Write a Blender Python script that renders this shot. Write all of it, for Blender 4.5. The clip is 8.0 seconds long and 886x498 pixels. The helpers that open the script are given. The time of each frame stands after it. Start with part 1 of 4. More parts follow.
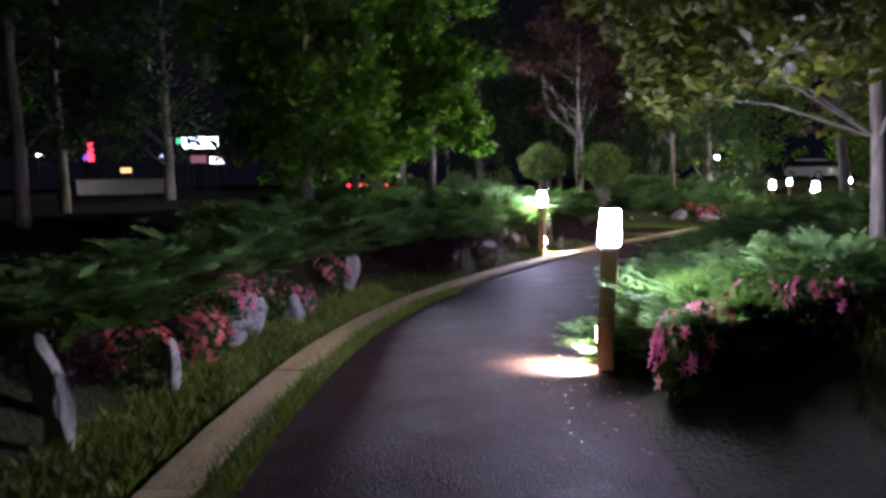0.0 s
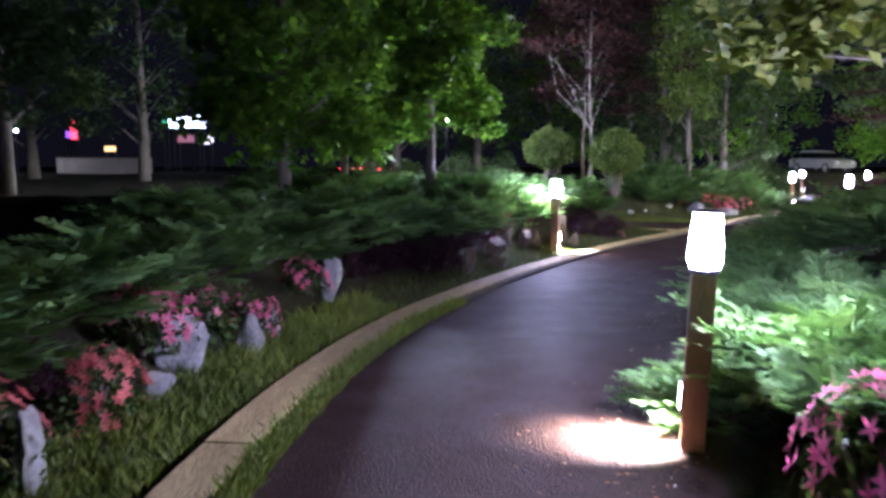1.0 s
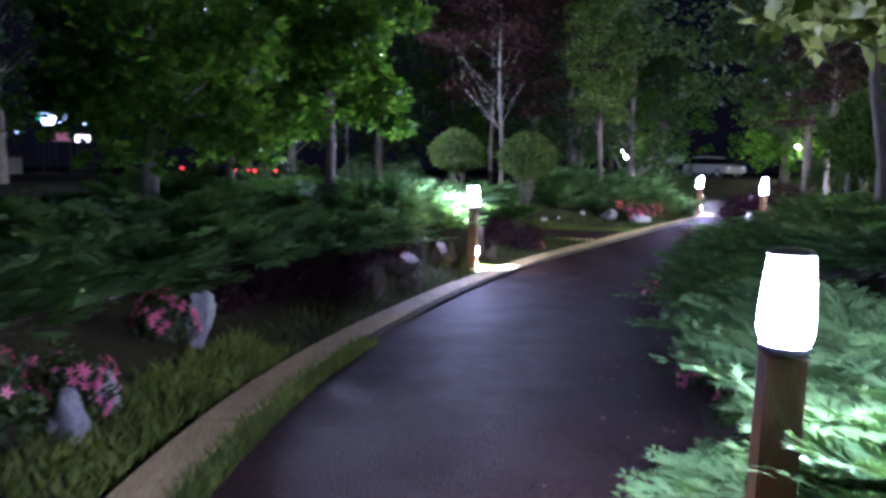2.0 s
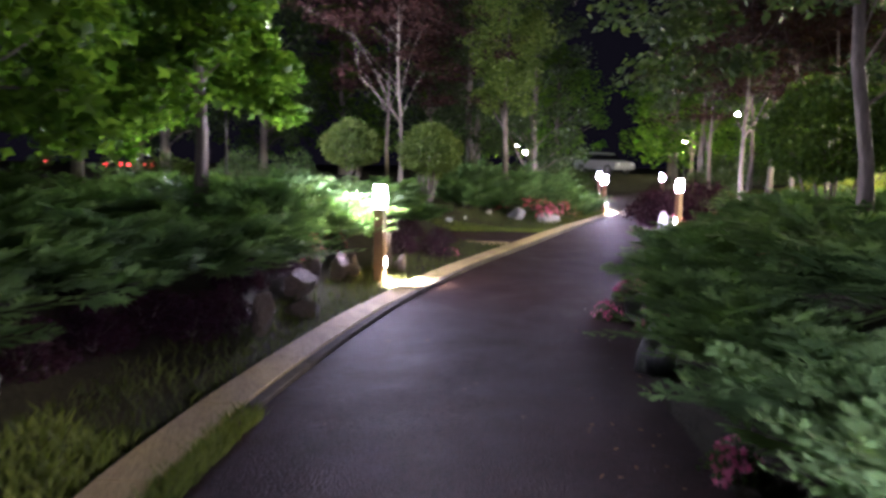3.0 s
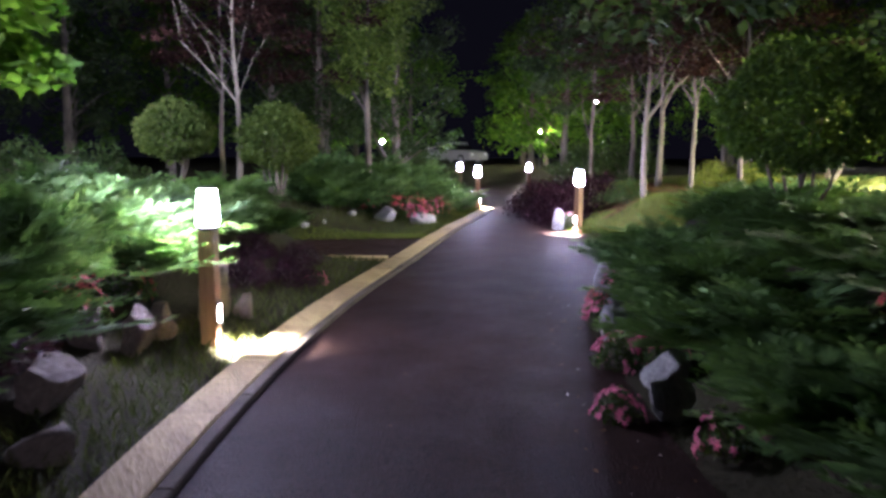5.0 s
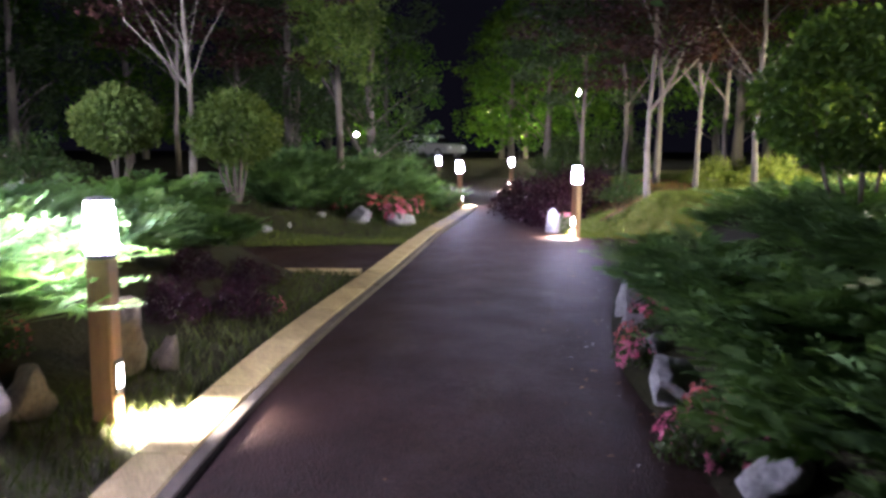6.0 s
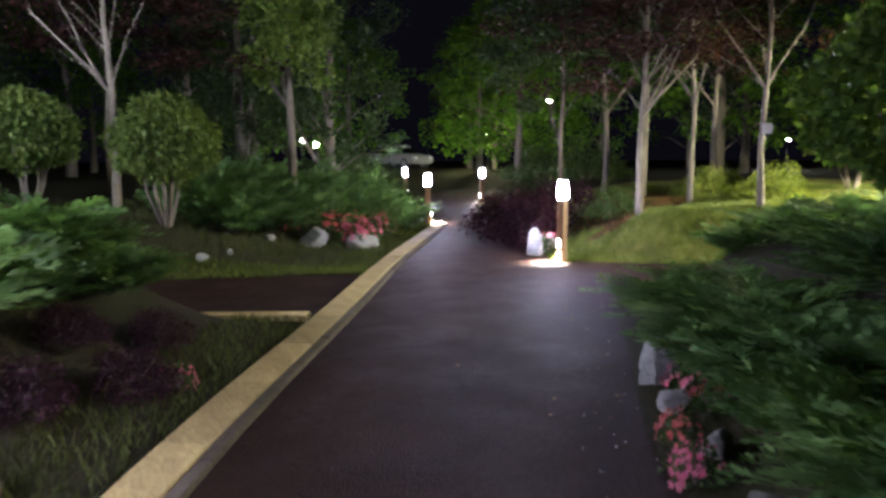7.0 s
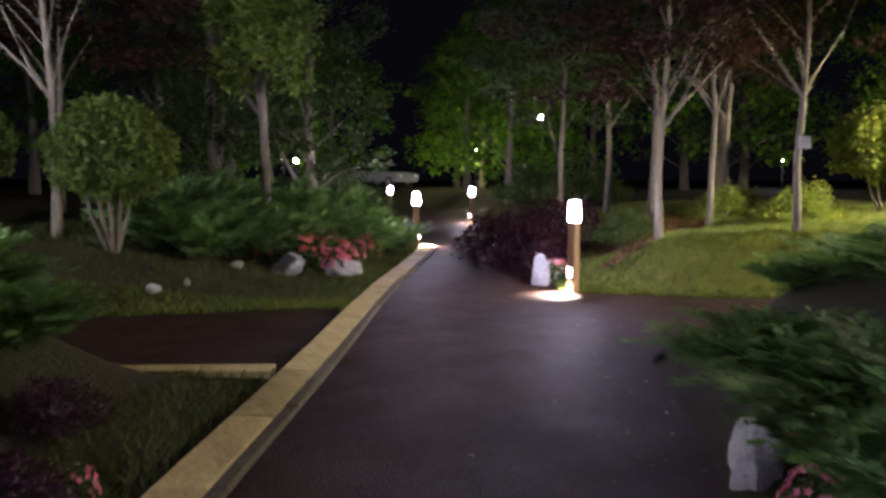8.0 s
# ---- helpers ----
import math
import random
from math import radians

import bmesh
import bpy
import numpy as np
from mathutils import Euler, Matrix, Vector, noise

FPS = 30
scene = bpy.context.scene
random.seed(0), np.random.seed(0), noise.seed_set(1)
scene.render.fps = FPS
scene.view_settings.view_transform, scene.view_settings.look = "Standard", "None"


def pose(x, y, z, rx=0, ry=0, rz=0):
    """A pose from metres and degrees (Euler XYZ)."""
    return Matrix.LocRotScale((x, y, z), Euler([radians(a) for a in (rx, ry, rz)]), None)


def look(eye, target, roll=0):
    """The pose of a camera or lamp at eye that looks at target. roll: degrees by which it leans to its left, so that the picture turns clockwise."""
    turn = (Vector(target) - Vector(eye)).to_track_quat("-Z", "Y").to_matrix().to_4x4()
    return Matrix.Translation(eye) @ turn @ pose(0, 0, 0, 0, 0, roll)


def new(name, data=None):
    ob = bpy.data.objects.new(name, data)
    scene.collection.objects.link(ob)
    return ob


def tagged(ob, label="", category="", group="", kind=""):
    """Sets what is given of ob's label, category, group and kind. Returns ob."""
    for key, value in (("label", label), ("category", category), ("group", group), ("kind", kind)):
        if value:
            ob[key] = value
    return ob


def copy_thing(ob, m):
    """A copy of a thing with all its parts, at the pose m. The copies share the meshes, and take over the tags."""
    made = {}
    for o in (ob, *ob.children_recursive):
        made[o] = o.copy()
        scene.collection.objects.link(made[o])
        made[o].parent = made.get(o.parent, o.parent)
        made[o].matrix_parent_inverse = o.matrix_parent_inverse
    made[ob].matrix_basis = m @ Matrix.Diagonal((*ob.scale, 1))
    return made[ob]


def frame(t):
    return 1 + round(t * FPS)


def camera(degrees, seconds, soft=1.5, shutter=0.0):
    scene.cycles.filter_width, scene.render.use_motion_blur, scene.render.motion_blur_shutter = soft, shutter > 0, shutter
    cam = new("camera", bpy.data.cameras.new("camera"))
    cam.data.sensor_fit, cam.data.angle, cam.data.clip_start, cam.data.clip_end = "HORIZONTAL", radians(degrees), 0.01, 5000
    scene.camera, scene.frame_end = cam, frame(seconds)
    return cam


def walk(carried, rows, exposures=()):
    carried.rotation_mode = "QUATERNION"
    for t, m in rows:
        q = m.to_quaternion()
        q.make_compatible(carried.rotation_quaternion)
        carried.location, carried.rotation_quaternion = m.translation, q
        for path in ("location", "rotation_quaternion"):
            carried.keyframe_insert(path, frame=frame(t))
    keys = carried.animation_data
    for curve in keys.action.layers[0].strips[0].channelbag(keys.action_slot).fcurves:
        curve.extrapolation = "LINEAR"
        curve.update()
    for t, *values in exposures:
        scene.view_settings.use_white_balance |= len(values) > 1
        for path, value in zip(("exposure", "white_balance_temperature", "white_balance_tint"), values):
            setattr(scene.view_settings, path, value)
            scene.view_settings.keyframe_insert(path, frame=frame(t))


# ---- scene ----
# camera and walk
cam = camera(58.5, 8.0, soft=3.1, shutter=0.38)
PATH = [
    (0, (0.026, -0.187, 1.229), (0.02, 1.806, 1.058), -1.1),
    (0.5, (-0.018, 0.676, 1.249), (-0.007, 2.664, 1.024), -1.0),
    (1, (-0.069, 1.474, 1.23), (-0.056, 3.463, 1.022), -0.0),
    (2.5, (-0.104, 3.688, 1.254), (0.32, 5.631, 1.047), 0.4),
    (3, (-0.007, 4.56, 1.249), (0.535, 6.474, 1.039), 0.7),
    (3.5, (0.083, 5.31, 1.248), (0.774, 7.177, 1.06), 0.7),
    (4, (0.206, 6.074, 1.259), (1.034, 7.885, 1.064), 0.6),
    (4.5, (0.407, 6.797, 1.239), (1.281, 8.584, 1.026), 0.4),
    (6, (1.257, 8.871, 1.259), (2.214, 10.61, 1.013), 0.2),
    (6.5, (1.619, 9.531, 1.308), (2.599, 11.259, 1.082), 0.2),
    (7, (2.005, 10.225, 1.298), (3.035, 11.925, 1.076), -0.2),
    (7.5, (2.306, 10.858, 1.314), (3.359, 12.545, 1.097), -0.1),
    (8, (2.609, 11.442, 1.268), (3.677, 13.124, 1.093), 0.1),
]
walk(cam, [(t, look(eye, target, roll)) for t, eye, target, roll in PATH],
     exposures=[(0.0, -0.10, 5400, 28), (0.5, 0.15, 5300, 30), (1.0, 0.40, 5050, 31), (2.5, -0.15, 4650, 30), (3.0, 0.35, 5600, 31), (3.5, -0.37, 5500, 36),
                (4.5, -0.05, 5250, 32), (6.0, 0.00, 5430, 28), (6.5, -0.35, 5430, 25), (7.0, -0.25, 5530, 20), (7.5, 0.05, 5230, 25), (8.0, -0.65, 5830, 29)])

# world: a night sky over a town
world = bpy.data.worlds.new("night_sky")
scene.world = world
world.use_nodes = True
wn = world.node_tree
wbg = wn.nodes["Background"]
wbg.inputs[0].default_value = (0.60, 0.55, 0.78, 1)
wbg.inputs[1].default_value = 0.006

GLOW_HEAD = 800.0     # bollard heads
GLOW_POLE = 20000.0     # globe lamps on poles
WHITE = (1.03, 0.94, 1.08)
WARM = (1.0, 0.86, 0.62)


# ---------------------------------------------------------------- materials
def mat_new(name):
    m = bpy.data.materials.new(name)
    m.use_nodes = True
    nt = m.node_tree
    return m, nt, nt.nodes["Principled BSDF"]


def ramp(nt, fac, stops):
    r = nt.nodes.new("ShaderNodeValToRGB")
    el = r.color_ramp.elements
    while len(el) < len(stops):
        el.new(0.5)
    for e, (p, c) in zip(el, stops):
        e.position, e.color = p, (*c, 1)
    nt.links.new(fac, r.inputs[0])
    return r.outputs[0]


def noise_tex(nt, scale, detail=4.0, rough=0.6, coords="Object", stretch=None):
    tc = nt.nodes.new("ShaderNodeTexCoord")
    n = nt.nodes.new("ShaderNodeTexNoise")
    n.inputs["Scale"].default_value = scale
    n.inputs["Detail"].default_value = detail
    n.inputs["Roughness"].default_value = rough
    out = tc.outputs[coords]
    if stretch:
        mp = nt.nodes.new("ShaderNodeMapping")
        mp.inputs["Scale"].default_value = stretch
        nt.links.new(out, mp.inputs[0])
        out = mp.outputs[0]
    nt.links.new(out, n.inputs["Vector"])
    return n.outputs["Fac"]


def bump(nt, bsdf, height, strength=0.3, dist=0.02):
    b = nt.nodes.new("ShaderNodeBump")
    b.inputs["Strength"].default_value = strength
    b.inputs["Distance"].default_value = dist
    nt.links.new(height, b.inputs["Height"])
    nt.links.new(b.outputs[0], bsdf.inputs["Normal"])


def mixrgb(nt, a, b, fac, mode="MIX"):
    m = nt.nodes.new("ShaderNodeMix")
    m.data_type, m.blend_type = "RGBA", mode
    for sock, val in ((m.inputs[6], a), (m.inputs[7], b)):
        if isinstance(val, tuple):
            sock.default_value = (*val, 1)
        else:
            nt.links.new(val, sock)
    if isinstance(fac, float):
        m.inputs[0].default_value = fac
    else:
        nt.links.new(fac, m.inputs[0])
    return m.outputs[2]


def surface(name, stops, scale, rough=0.8, fine=40.0, bump_s=0.4, bump_d=0.02, coords="Object", spec=0.5, rnd=0.0, stretch=None):
    """A mottled material: large blotches through a colour ramp, fine grain and relief."""
    m, nt, b = mat_new(name)
    col = ramp(nt, noise_tex(nt, scale, 5, 0.65, coords, stretch), stops)
    grain = noise_tex(nt, fine, 3, 0.7, coords, stretch)
    g = ramp(nt, grain, [(0.3, (0.72, 0.72, 0.72)), (0.7, (1.2, 1.2, 1.2))])
    col = mixrgb(nt, col, g, 1.0, "MULTIPLY")
    if rnd:
        oi = nt.nodes.new("ShaderNodeObjectInfo")
        v = ramp(nt, oi.outputs["Random"], [(0, (1 - rnd,) * 3), (1, (1 + rnd,) * 3)])
        col = mixrgb(nt, col, v, 1.0, "MULTIPLY")
    nt.links.new(col, b.inputs["Base Color"])
    b.inputs["Roughness"].default_value = rough
    b.inputs["Specular IOR Level"].default_value = spec
    bump(nt, b, grain, bump_s, bump_d)
    return m


def leafy(name, dark, light, trans=0.45, rough=0.5, scale=1.3, shine=(1.25, 1.3, 0.6), spray=False):
    """Leaves: colour varies leaf by leaf and over the plant; light shines through."""
    m, nt, b = mat_new(name)
    geo = nt.nodes.new("ShaderNodeNewGeometry")
    pick = geo.outputs["Random Per Island"]
    if spray:
        at = nt.nodes.new("ShaderNodeAttribute")
        at.attribute_name = "spray"
        mv = nt.nodes.new("ShaderNodeMix")
        mv.inputs[0].default_value = 0.72
        nt.links.new(pick, mv.inputs[2])
        nt.links.new(at.outputs["Fac"], mv.inputs[3])
        pick = mv.outputs[0]
    isl = ramp(nt, pick, [(0.0, dark), (1.0, light)])
    big = ramp(nt, noise_tex(nt, scale, 3), [(0.35, (0.7, 0.75, 0.7)), (0.7, (1.25, 1.2, 1.1))])
    col = mixrgb(nt, isl, big, 1.0, "MULTIPLY")
    nt.links.new(col, b.inputs["Base Color"])
    b.inputs["Roughness"].default_value = rough
    b.inputs["Specular IOR Level"].default_value = 0.12 if spray else 0.16
    t = nt.nodes.new("ShaderNodeBsdfTranslucent")
    tcol = mixrgb(nt, col, shine, 1.0, "MULTIPLY")
    nt.links.new(tcol, t.inputs[0])
    mx = nt.nodes.new("ShaderNodeMixShader")
    mx.inputs[0].default_value = trans
    nt.links.new(b.outputs[0], mx.inputs[1])
    nt.links.new(t.outputs[0], mx.inputs[2])
    nt.links.new(mx.outputs[0], nt.nodes["Material Output"].inputs[0])
    return m


def glowing(name, colour, strength):
    m, nt, b = mat_new(name)
    b.inputs["Base Color"].default_value = (0.8, 0.8, 0.8, 1)
    b.inputs["Roughness"].default_value = 0.4
    b.inputs["Emission Color"].default_value = (*colour, 1)
    b.inputs["Emission Strength"].default_value = strength
    return m


M = {}
# asphalt: dark stone chips in bitumen, slightly polished
m, nt, b = mat_new("asphalt")
vor = nt.nodes.new("ShaderNodeTexVoronoi")
tc = nt.nodes.new("ShaderNodeTexCoord")
vor.inputs["Scale"].default_value = 105
nt.links.new(tc.outputs["Object"], vor.inputs["Vector"])
chips = ramp(nt, vor.outputs["Color"], [(0.1, (0.0092, 0.0051, 0.0038)), (0.8, (0.034, 0.0195, 0.0145))])
blot = ramp(nt, noise_tex(nt, 1.1, 5), [(0.3, (0.75, 0.72, 0.75)), (0.7, (1.25, 1.2, 1.2))])
col = mixrgb(nt, chips, blot, 1.0, "MULTIPLY")
nt.links.new(col, b.inputs["Base Color"])
rr = ramp(nt, noise_tex(nt, 2.3, 4), [(0.3, (0.56,) * 3), (0.7, (0.74,) * 3)])
nt.links.new(rr, b.inputs["Roughness"])
b.inputs["Specular IOR Level"].default_value = 0.042
coarse = noise_tex(nt, 34, 3, 0.75)
relief = nt.nodes.new("ShaderNodeMath")
relief.operation = "ADD"
nt.links.new(vor.outputs["Distance"], relief.inputs[0])
nt.links.new(coarse, relief.inputs[1])
bump(nt, b, relief.outputs[0], 0.85, 0.010)
M["asphalt"] = m

M["soil"] = surface("soil_and_grass", [(0.25, (0.019, 0.014, 0.009)), (0.5, (0.030, 0.028, 0.013)), (0.75, (0.034, 0.037, 0.016))], 0.9, 0.95, 30, 0.8, 0.05, spec=0.1)
M["turf"] = surface("short_turf", [(0.25, (0.100, 0.105, 0.022)), (0.5, (0.155, 0.158, 0.034)), (0.75, (0.195, 0.185, 0.046))], 1.6, 0.95, 55, 1.0, 0.05, spec=0.15)
M["petal"] = surface("pale_petals", [(0.3, (0.5, 0.4, 0.4)), (0.7, (0.8, 0.72, 0.7))], 9.0, 0.6)
M["slab"] = surface("tan_tooled_slab", [(0.3, (0.27, 0.208, 0.088)), (0.7, (0.43, 0.340, 0.150))], 3.0, 0.8, 26, 1.0, 0.014, spec=0.2, rnd=0.16, stretch=(2.6, 0.45, 1))
M["edging"] = surface("grey_concrete_edging", [(0.3, (0.056, 0.047, 0.034)), (0.7, (0.105, 0.090, 0.066))], 4.0, 0.95, 60, 0.5, 0.005, spec=0.12, rnd=0.2)
M["rock"] = surface("pale_granite", [(0.25, (0.20, 0.20, 0.20)), (0.55, (0.40, 0.40, 0.39)), (0.8, (0.52, 0.51, 0.49))], 6.0, 0.8, 45, 0.9, 0.02, rnd=0.15)
M["rock_tan"] = surface("tan_stone", [(0.25, (0.085, 0.064, 0.042)), (0.6, (0.165, 0.128, 0.085)), (0.8, (0.23, 0.185, 0.128))], 6.0, 0.85, 45, 0.9, 0.02, rnd=0.15)
M["bark"] = surface("grey_bark", [(0.3, (0.08, 0.068, 0.05)), (0.7, (0.19, 0.165, 0.125))], 5.0, 0.9, 38, 0.9, 0.02, stretch=(1, 1, 0.25))
M["bark_pale"] = surface("pale_bark", [(0.3, (0.075, 0.062, 0.048)), (0.7, (0.165, 0.14, 0.11))], 5.0, 0.9, 38, 0.8, 0.02, stretch=(1, 1, 0.25))
M["post_wood"] = surface("brown_post_wood", [(0.3, (0.16, 0.085, 0.045)), (0.7, (0.27, 0.155, 0.085))], 4.0, 0.6, 70, 0.3, 0.004, stretch=(3, 3, 0.3), rnd=0.1)
M["metal_dark"] = surface("dark_painted_metal", [(0.3, (0.035, 0.035, 0.037)), (0.7, (0.06, 0.06, 0.062))], 8.0, 0.45, 60, 0.1, 0.002)
M["metal_pale"] = surface("pale_grey_metal", [(0.3, (0.40, 0.40, 0.41)), (0.7, (0.52, 0.52, 0.53))], 8.0, 0.45, 60, 0.1, 0.002)
M["wall"] = surface("pale_render_wall", [(0.3, (0.42, 0.38, 0.33)), (0.7, (0.56, 0.52, 0.46))], 1.5, 0.9, 20, 0.3, 0.01)
M["head"] = glowing("frosted_lamp_glass", WHITE, GLOW_HEAD)
M["slot"] = glowing("warm_lamp_panel", WARM, 60.0)
M["globe"] = glowing("white_lamp_globe", (0.98, 0.98, 0.96), GLOW_POLE)
M["globe_warm"] = glowing("warm_lamp_globe", (1.0, 0.90, 0.50), 40000.0)
M["headlight"] = glowing("headlight_glass", (0.95, 0.97, 1.0), 0.3)
M["globe_woods"] = glowing("warm_woods_globe", (1.0, 0.92, 0.45), 3500.0)
M["globe_far"] = glowing("distant_lamp_globe", (1.0, 0.95, 0.80), 1500.0)
M["juniper"] = leafy("juniper_needles", (0.026, 0.066, 0.024), (0.205, 0.340, 0.120), 0.3, 0.75, spray=True)
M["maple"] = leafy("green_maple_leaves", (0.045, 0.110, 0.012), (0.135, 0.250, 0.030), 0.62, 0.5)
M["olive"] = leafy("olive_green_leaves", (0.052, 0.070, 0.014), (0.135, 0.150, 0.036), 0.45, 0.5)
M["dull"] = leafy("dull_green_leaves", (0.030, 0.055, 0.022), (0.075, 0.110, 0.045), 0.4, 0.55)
M["red_leaf"] = leafy("dark_red_leaves", (0.022, 0.011, 0.010), (0.058, 0.026, 0.022), 0.4, 0.55)
M["maroon"] = leafy("maroon_barberry_leaves", (0.013, 0.005, 0.010), (0.044, 0.013, 0.026), 0.3, 0.5)
M["clipped"] = leafy("clipped_shrub_leaves", (0.065, 0.105, 0.026), (0.155, 0.200, 0.055), 0.4, 0.5)
M["rounded"] = leafy("rounded_shrub_leaves", (0.034, 0.070, 0.016), (0.095, 0.150, 0.034), 0.45, 0.5)
M["yellow"] = leafy("yellow_green_leaves", (0.090, 0.120, 0.020), (0.190, 0.220, 0.045), 0.5, 0.5)
M["azalea"] = leafy("azalea_leaves", (0.025, 0.055, 0.016), (0.075, 0.105, 0.032), 0.3, 0.5)
M["pink"] = leafy("pink_azalea_petals", (0.60, 0.11, 0.22), (0.80, 0.27, 0.37), 0.4, 0.6, shine=(1.1, 1.0, 1.2))
M["coral"] = leafy("coral_azalea_petals", (0.44, 0.095, 0.10), (0.66, 0.20, 0.19), 0.4, 0.6, shine=(1.1, 1.0, 1.0))
M["grass"] = leafy("grass_blades", (0.070, 0.095, 0.018), (0.170, 0.205, 0.040), 0.35, 0.55)
M["verge"] = leafy("dull_verge_grass", (0.034, 0.046, 0.013), (0.085, 0.100, 0.028), 0.35, 0.6)
M["poplar"] = leafy("pale_green_leaves", (0.090, 0.150, 0.030), (0.240, 0.320, 0.080), 0.5, 0.5)
M["dry"] = leafy("dry_brown_leaves", (0.110, 0.056, 0.026), (0.250, 0.135, 0.062), 0.2, 0.7)


# ---------------------------------------------------------------- mesh helpers
def mesh_from(name, verts, faces, material, smooth=False):
    me = bpy.data.meshes.new(name)
    me.from_pydata([tuple(v) for v in verts], [], [tuple(f) for f in faces])
    me.materials.append(material)
    if smooth:
        me.polygons.foreach_set("use_smooth", [True] * len(me.polygons))
    me.update()
    return me


def mesh_np(name, V, F, material):
    """A triangle mesh straight from arrays."""
    V, F = np.asarray(V, float), np.asarray(F, int)
    me = bpy.data.meshes.new(name)
    me.vertices.add(len(V))
    me.vertices.foreach_set("co", V.ravel())
    me.loops.add(F.size)
    me.loops.foreach_set("vertex_index", F.ravel())
    me.polygons.add(len(F))
    me.polygons.foreach_set("loop_start", np.arange(0, F.size, F.shape[1]))
    me.materials.append(material)
    me.update(calc_edges=True)
    return me


def child(name, me, parent, label="", at=None):
    ob = new(name, me)
    ob.parent = parent
    if at is not None:
        ob.matrix_basis = at
    return tagged(ob, label) if label else ob


def part(name, bm, material, parent, label="", smooth=False):
    me = bpy.data.meshes.new(name)
    bm.normal_update()
    bm.to_mesh(me)
    bm.free()
    me.materials.append(material)
    if smooth:
        me.polygons.foreach_set("use_smooth", [True] * len(me.polygons))
    return child(name, me, parent, label)


def thing(name, label, category, group="", at=None, kind=""):
    ob = tagged(new(name), label, category, group, kind)
    if at is not None:
        ob.matrix_basis = at
    return ob


def ring_tube(path, radii, sides=7, jitter=0.0, rng=random):
    """Verts and faces of a tapered tube along points."""
    verts, faces = [], []
    pts = [Vector(p) for p in path]
    for i, p in enumerate(pts):
        d = (pts[min(i + 1, len(pts) - 1)] - pts[max(i - 1, 0)]).normalized()
        u = d.orthogonal().normalized() if abs(d.z) < 0.9 else d.cross(Vector((1, 0, 0))).normalized()
        v = d.cross(u)
        for k in range(sides):
            a = 2 * math.pi * k / sides
            r = radii[i] * (1 + jitter * rng.uniform(-1, 1))
            verts.append(p + (u * math.cos(a) + v * math.sin(a)) * r)
    for i in range(len(pts) - 1):
        for k in range(sides):
            a, b2 = i * sides + k, i * sides + (k + 1) % sides
            faces.append((a, b2, b2 + sides, a + sides))
    faces.append(tuple(range((len(pts) - 1) * sides, len(pts) * sides)))
    return verts, faces


class Tubes:
    def __init__(self):
        self.v, self.f = [], []

    def add(self, path, radii, sides=7, jitter=0.0, rng=random):
        v, f = ring_tube(path, radii, sides, jitter, rng)
        o = len(self.v)
        self.v += v
        self.f += [tuple(i + o for i in face) for face in f]


def frames_random(n, rs, up=0.4):
    """n random frames (x, y, z rows), their z leaning upward by up."""
    z = rs.normal(size=(n, 3))
    z /= np.linalg.norm(z, axis=1)[:, None]
    z[:, 2] = np.abs(z[:, 2]) + up
    z /= np.linalg.norm(z, axis=1)[:, None]
    a = rs.normal(size=(n, 3))
    y = a - z * (a * z).sum(1)[:, None]
    y /= np.linalg.norm(y, axis=1)[:, None]
    x = np.cross(y, z)
    return x, y, z


def stamp(V0, F0, origins, x, y, z, scale):
    """Copies of a small shape at many frames, as one pair of arrays."""
    V0, F0 = np.asarray(V0, float), np.asarray(F0, int)
    s = np.asarray(scale)[:, None, None]
    P = origins[:, None, :] + s * (V0[None, :, 0:1] * x[:, None, :] + V0[None, :, 1:2] * y[:, None, :] + V0[None, :, 2:3] * z[:, None, :])
    F = F0[None] + (np.arange(len(origins)) * len(V0))[:, None, None]
    return P.reshape(-1, 3), F.reshape(-1, F0.shape[1])


LEAF_V = [(0, 0, 0), (-0.3, 0.45, 0.07), (0, 1, -0.08), (0.3, 0.45, 0.07)]
LEAF_F = [(0, 2, 1), (0, 3, 2)]
LOBED_V = [(0, 0, 0), (-0.55, 0.35, 0.06), (-0.22, 0.55, 0.02), (0, 1, -0.1), (0.22, 0.55, 0.02), (0.55, 0.35, 0.06)]
LOBED_F = [(0, 2, 1), (0, 3, 2), (0, 4, 3), (0, 5, 4)]


def leaves(centres, sizes, rs, up=0.5, lobed=False):
    x, y, z = frames_random(len(centres), rs, up)
    return stamp(LOBED_V if lobed else LEAF_V, LOBED_F if lobed else LEAF_F, centres, x, y, z, sizes)


# ---------------------------------------------------------------- plan
# outer edge of the tan kerb, and the right-hand edge of the asphalt
KERB = [(-1.05, -9), (-1.15, -3), (-1.2, 0), (-1.25, 2.9), (-1.18, 4.4), (-1.0, 6.05), (-0.70, 7.4), (-0.34, 8.3), (0.12, 9.30),
        (0.98, 11.1), (1.86, 12.6), (2.93, 14.28), (4.33, 16.15), (5.95, 18.5), (7.11, 20.08), (9.35, 23.0), (10.2, 24.2),
        (11.5, 26.3), (12.5, 28.6), (13.3, 31.0), (14.9, 33.6), (17.0, 36.5), (21.0, 40.5)]
RIGHT = [(0.95, -9), (0.88, -3), (0.85, 0), (0.84, 2.8), (0.88, 3.9), (1.0, 4.95), (1.36, 6.0), (1.76, 7.17), (2.2, 8.45), (3.02, 10.2),
         (4.3, 12.5), (5.85, 14.35), (7.35, 16.3), (8.35, 18.1), (9.6, 19.8), (11.0, 21.8), (12.2, 23.3), (13.6, 25.6), (14.7, 28.0),
         (15.45, 30.1), (16.9, 32.4), (19.0, 35.0), (23.0, 39.0)]


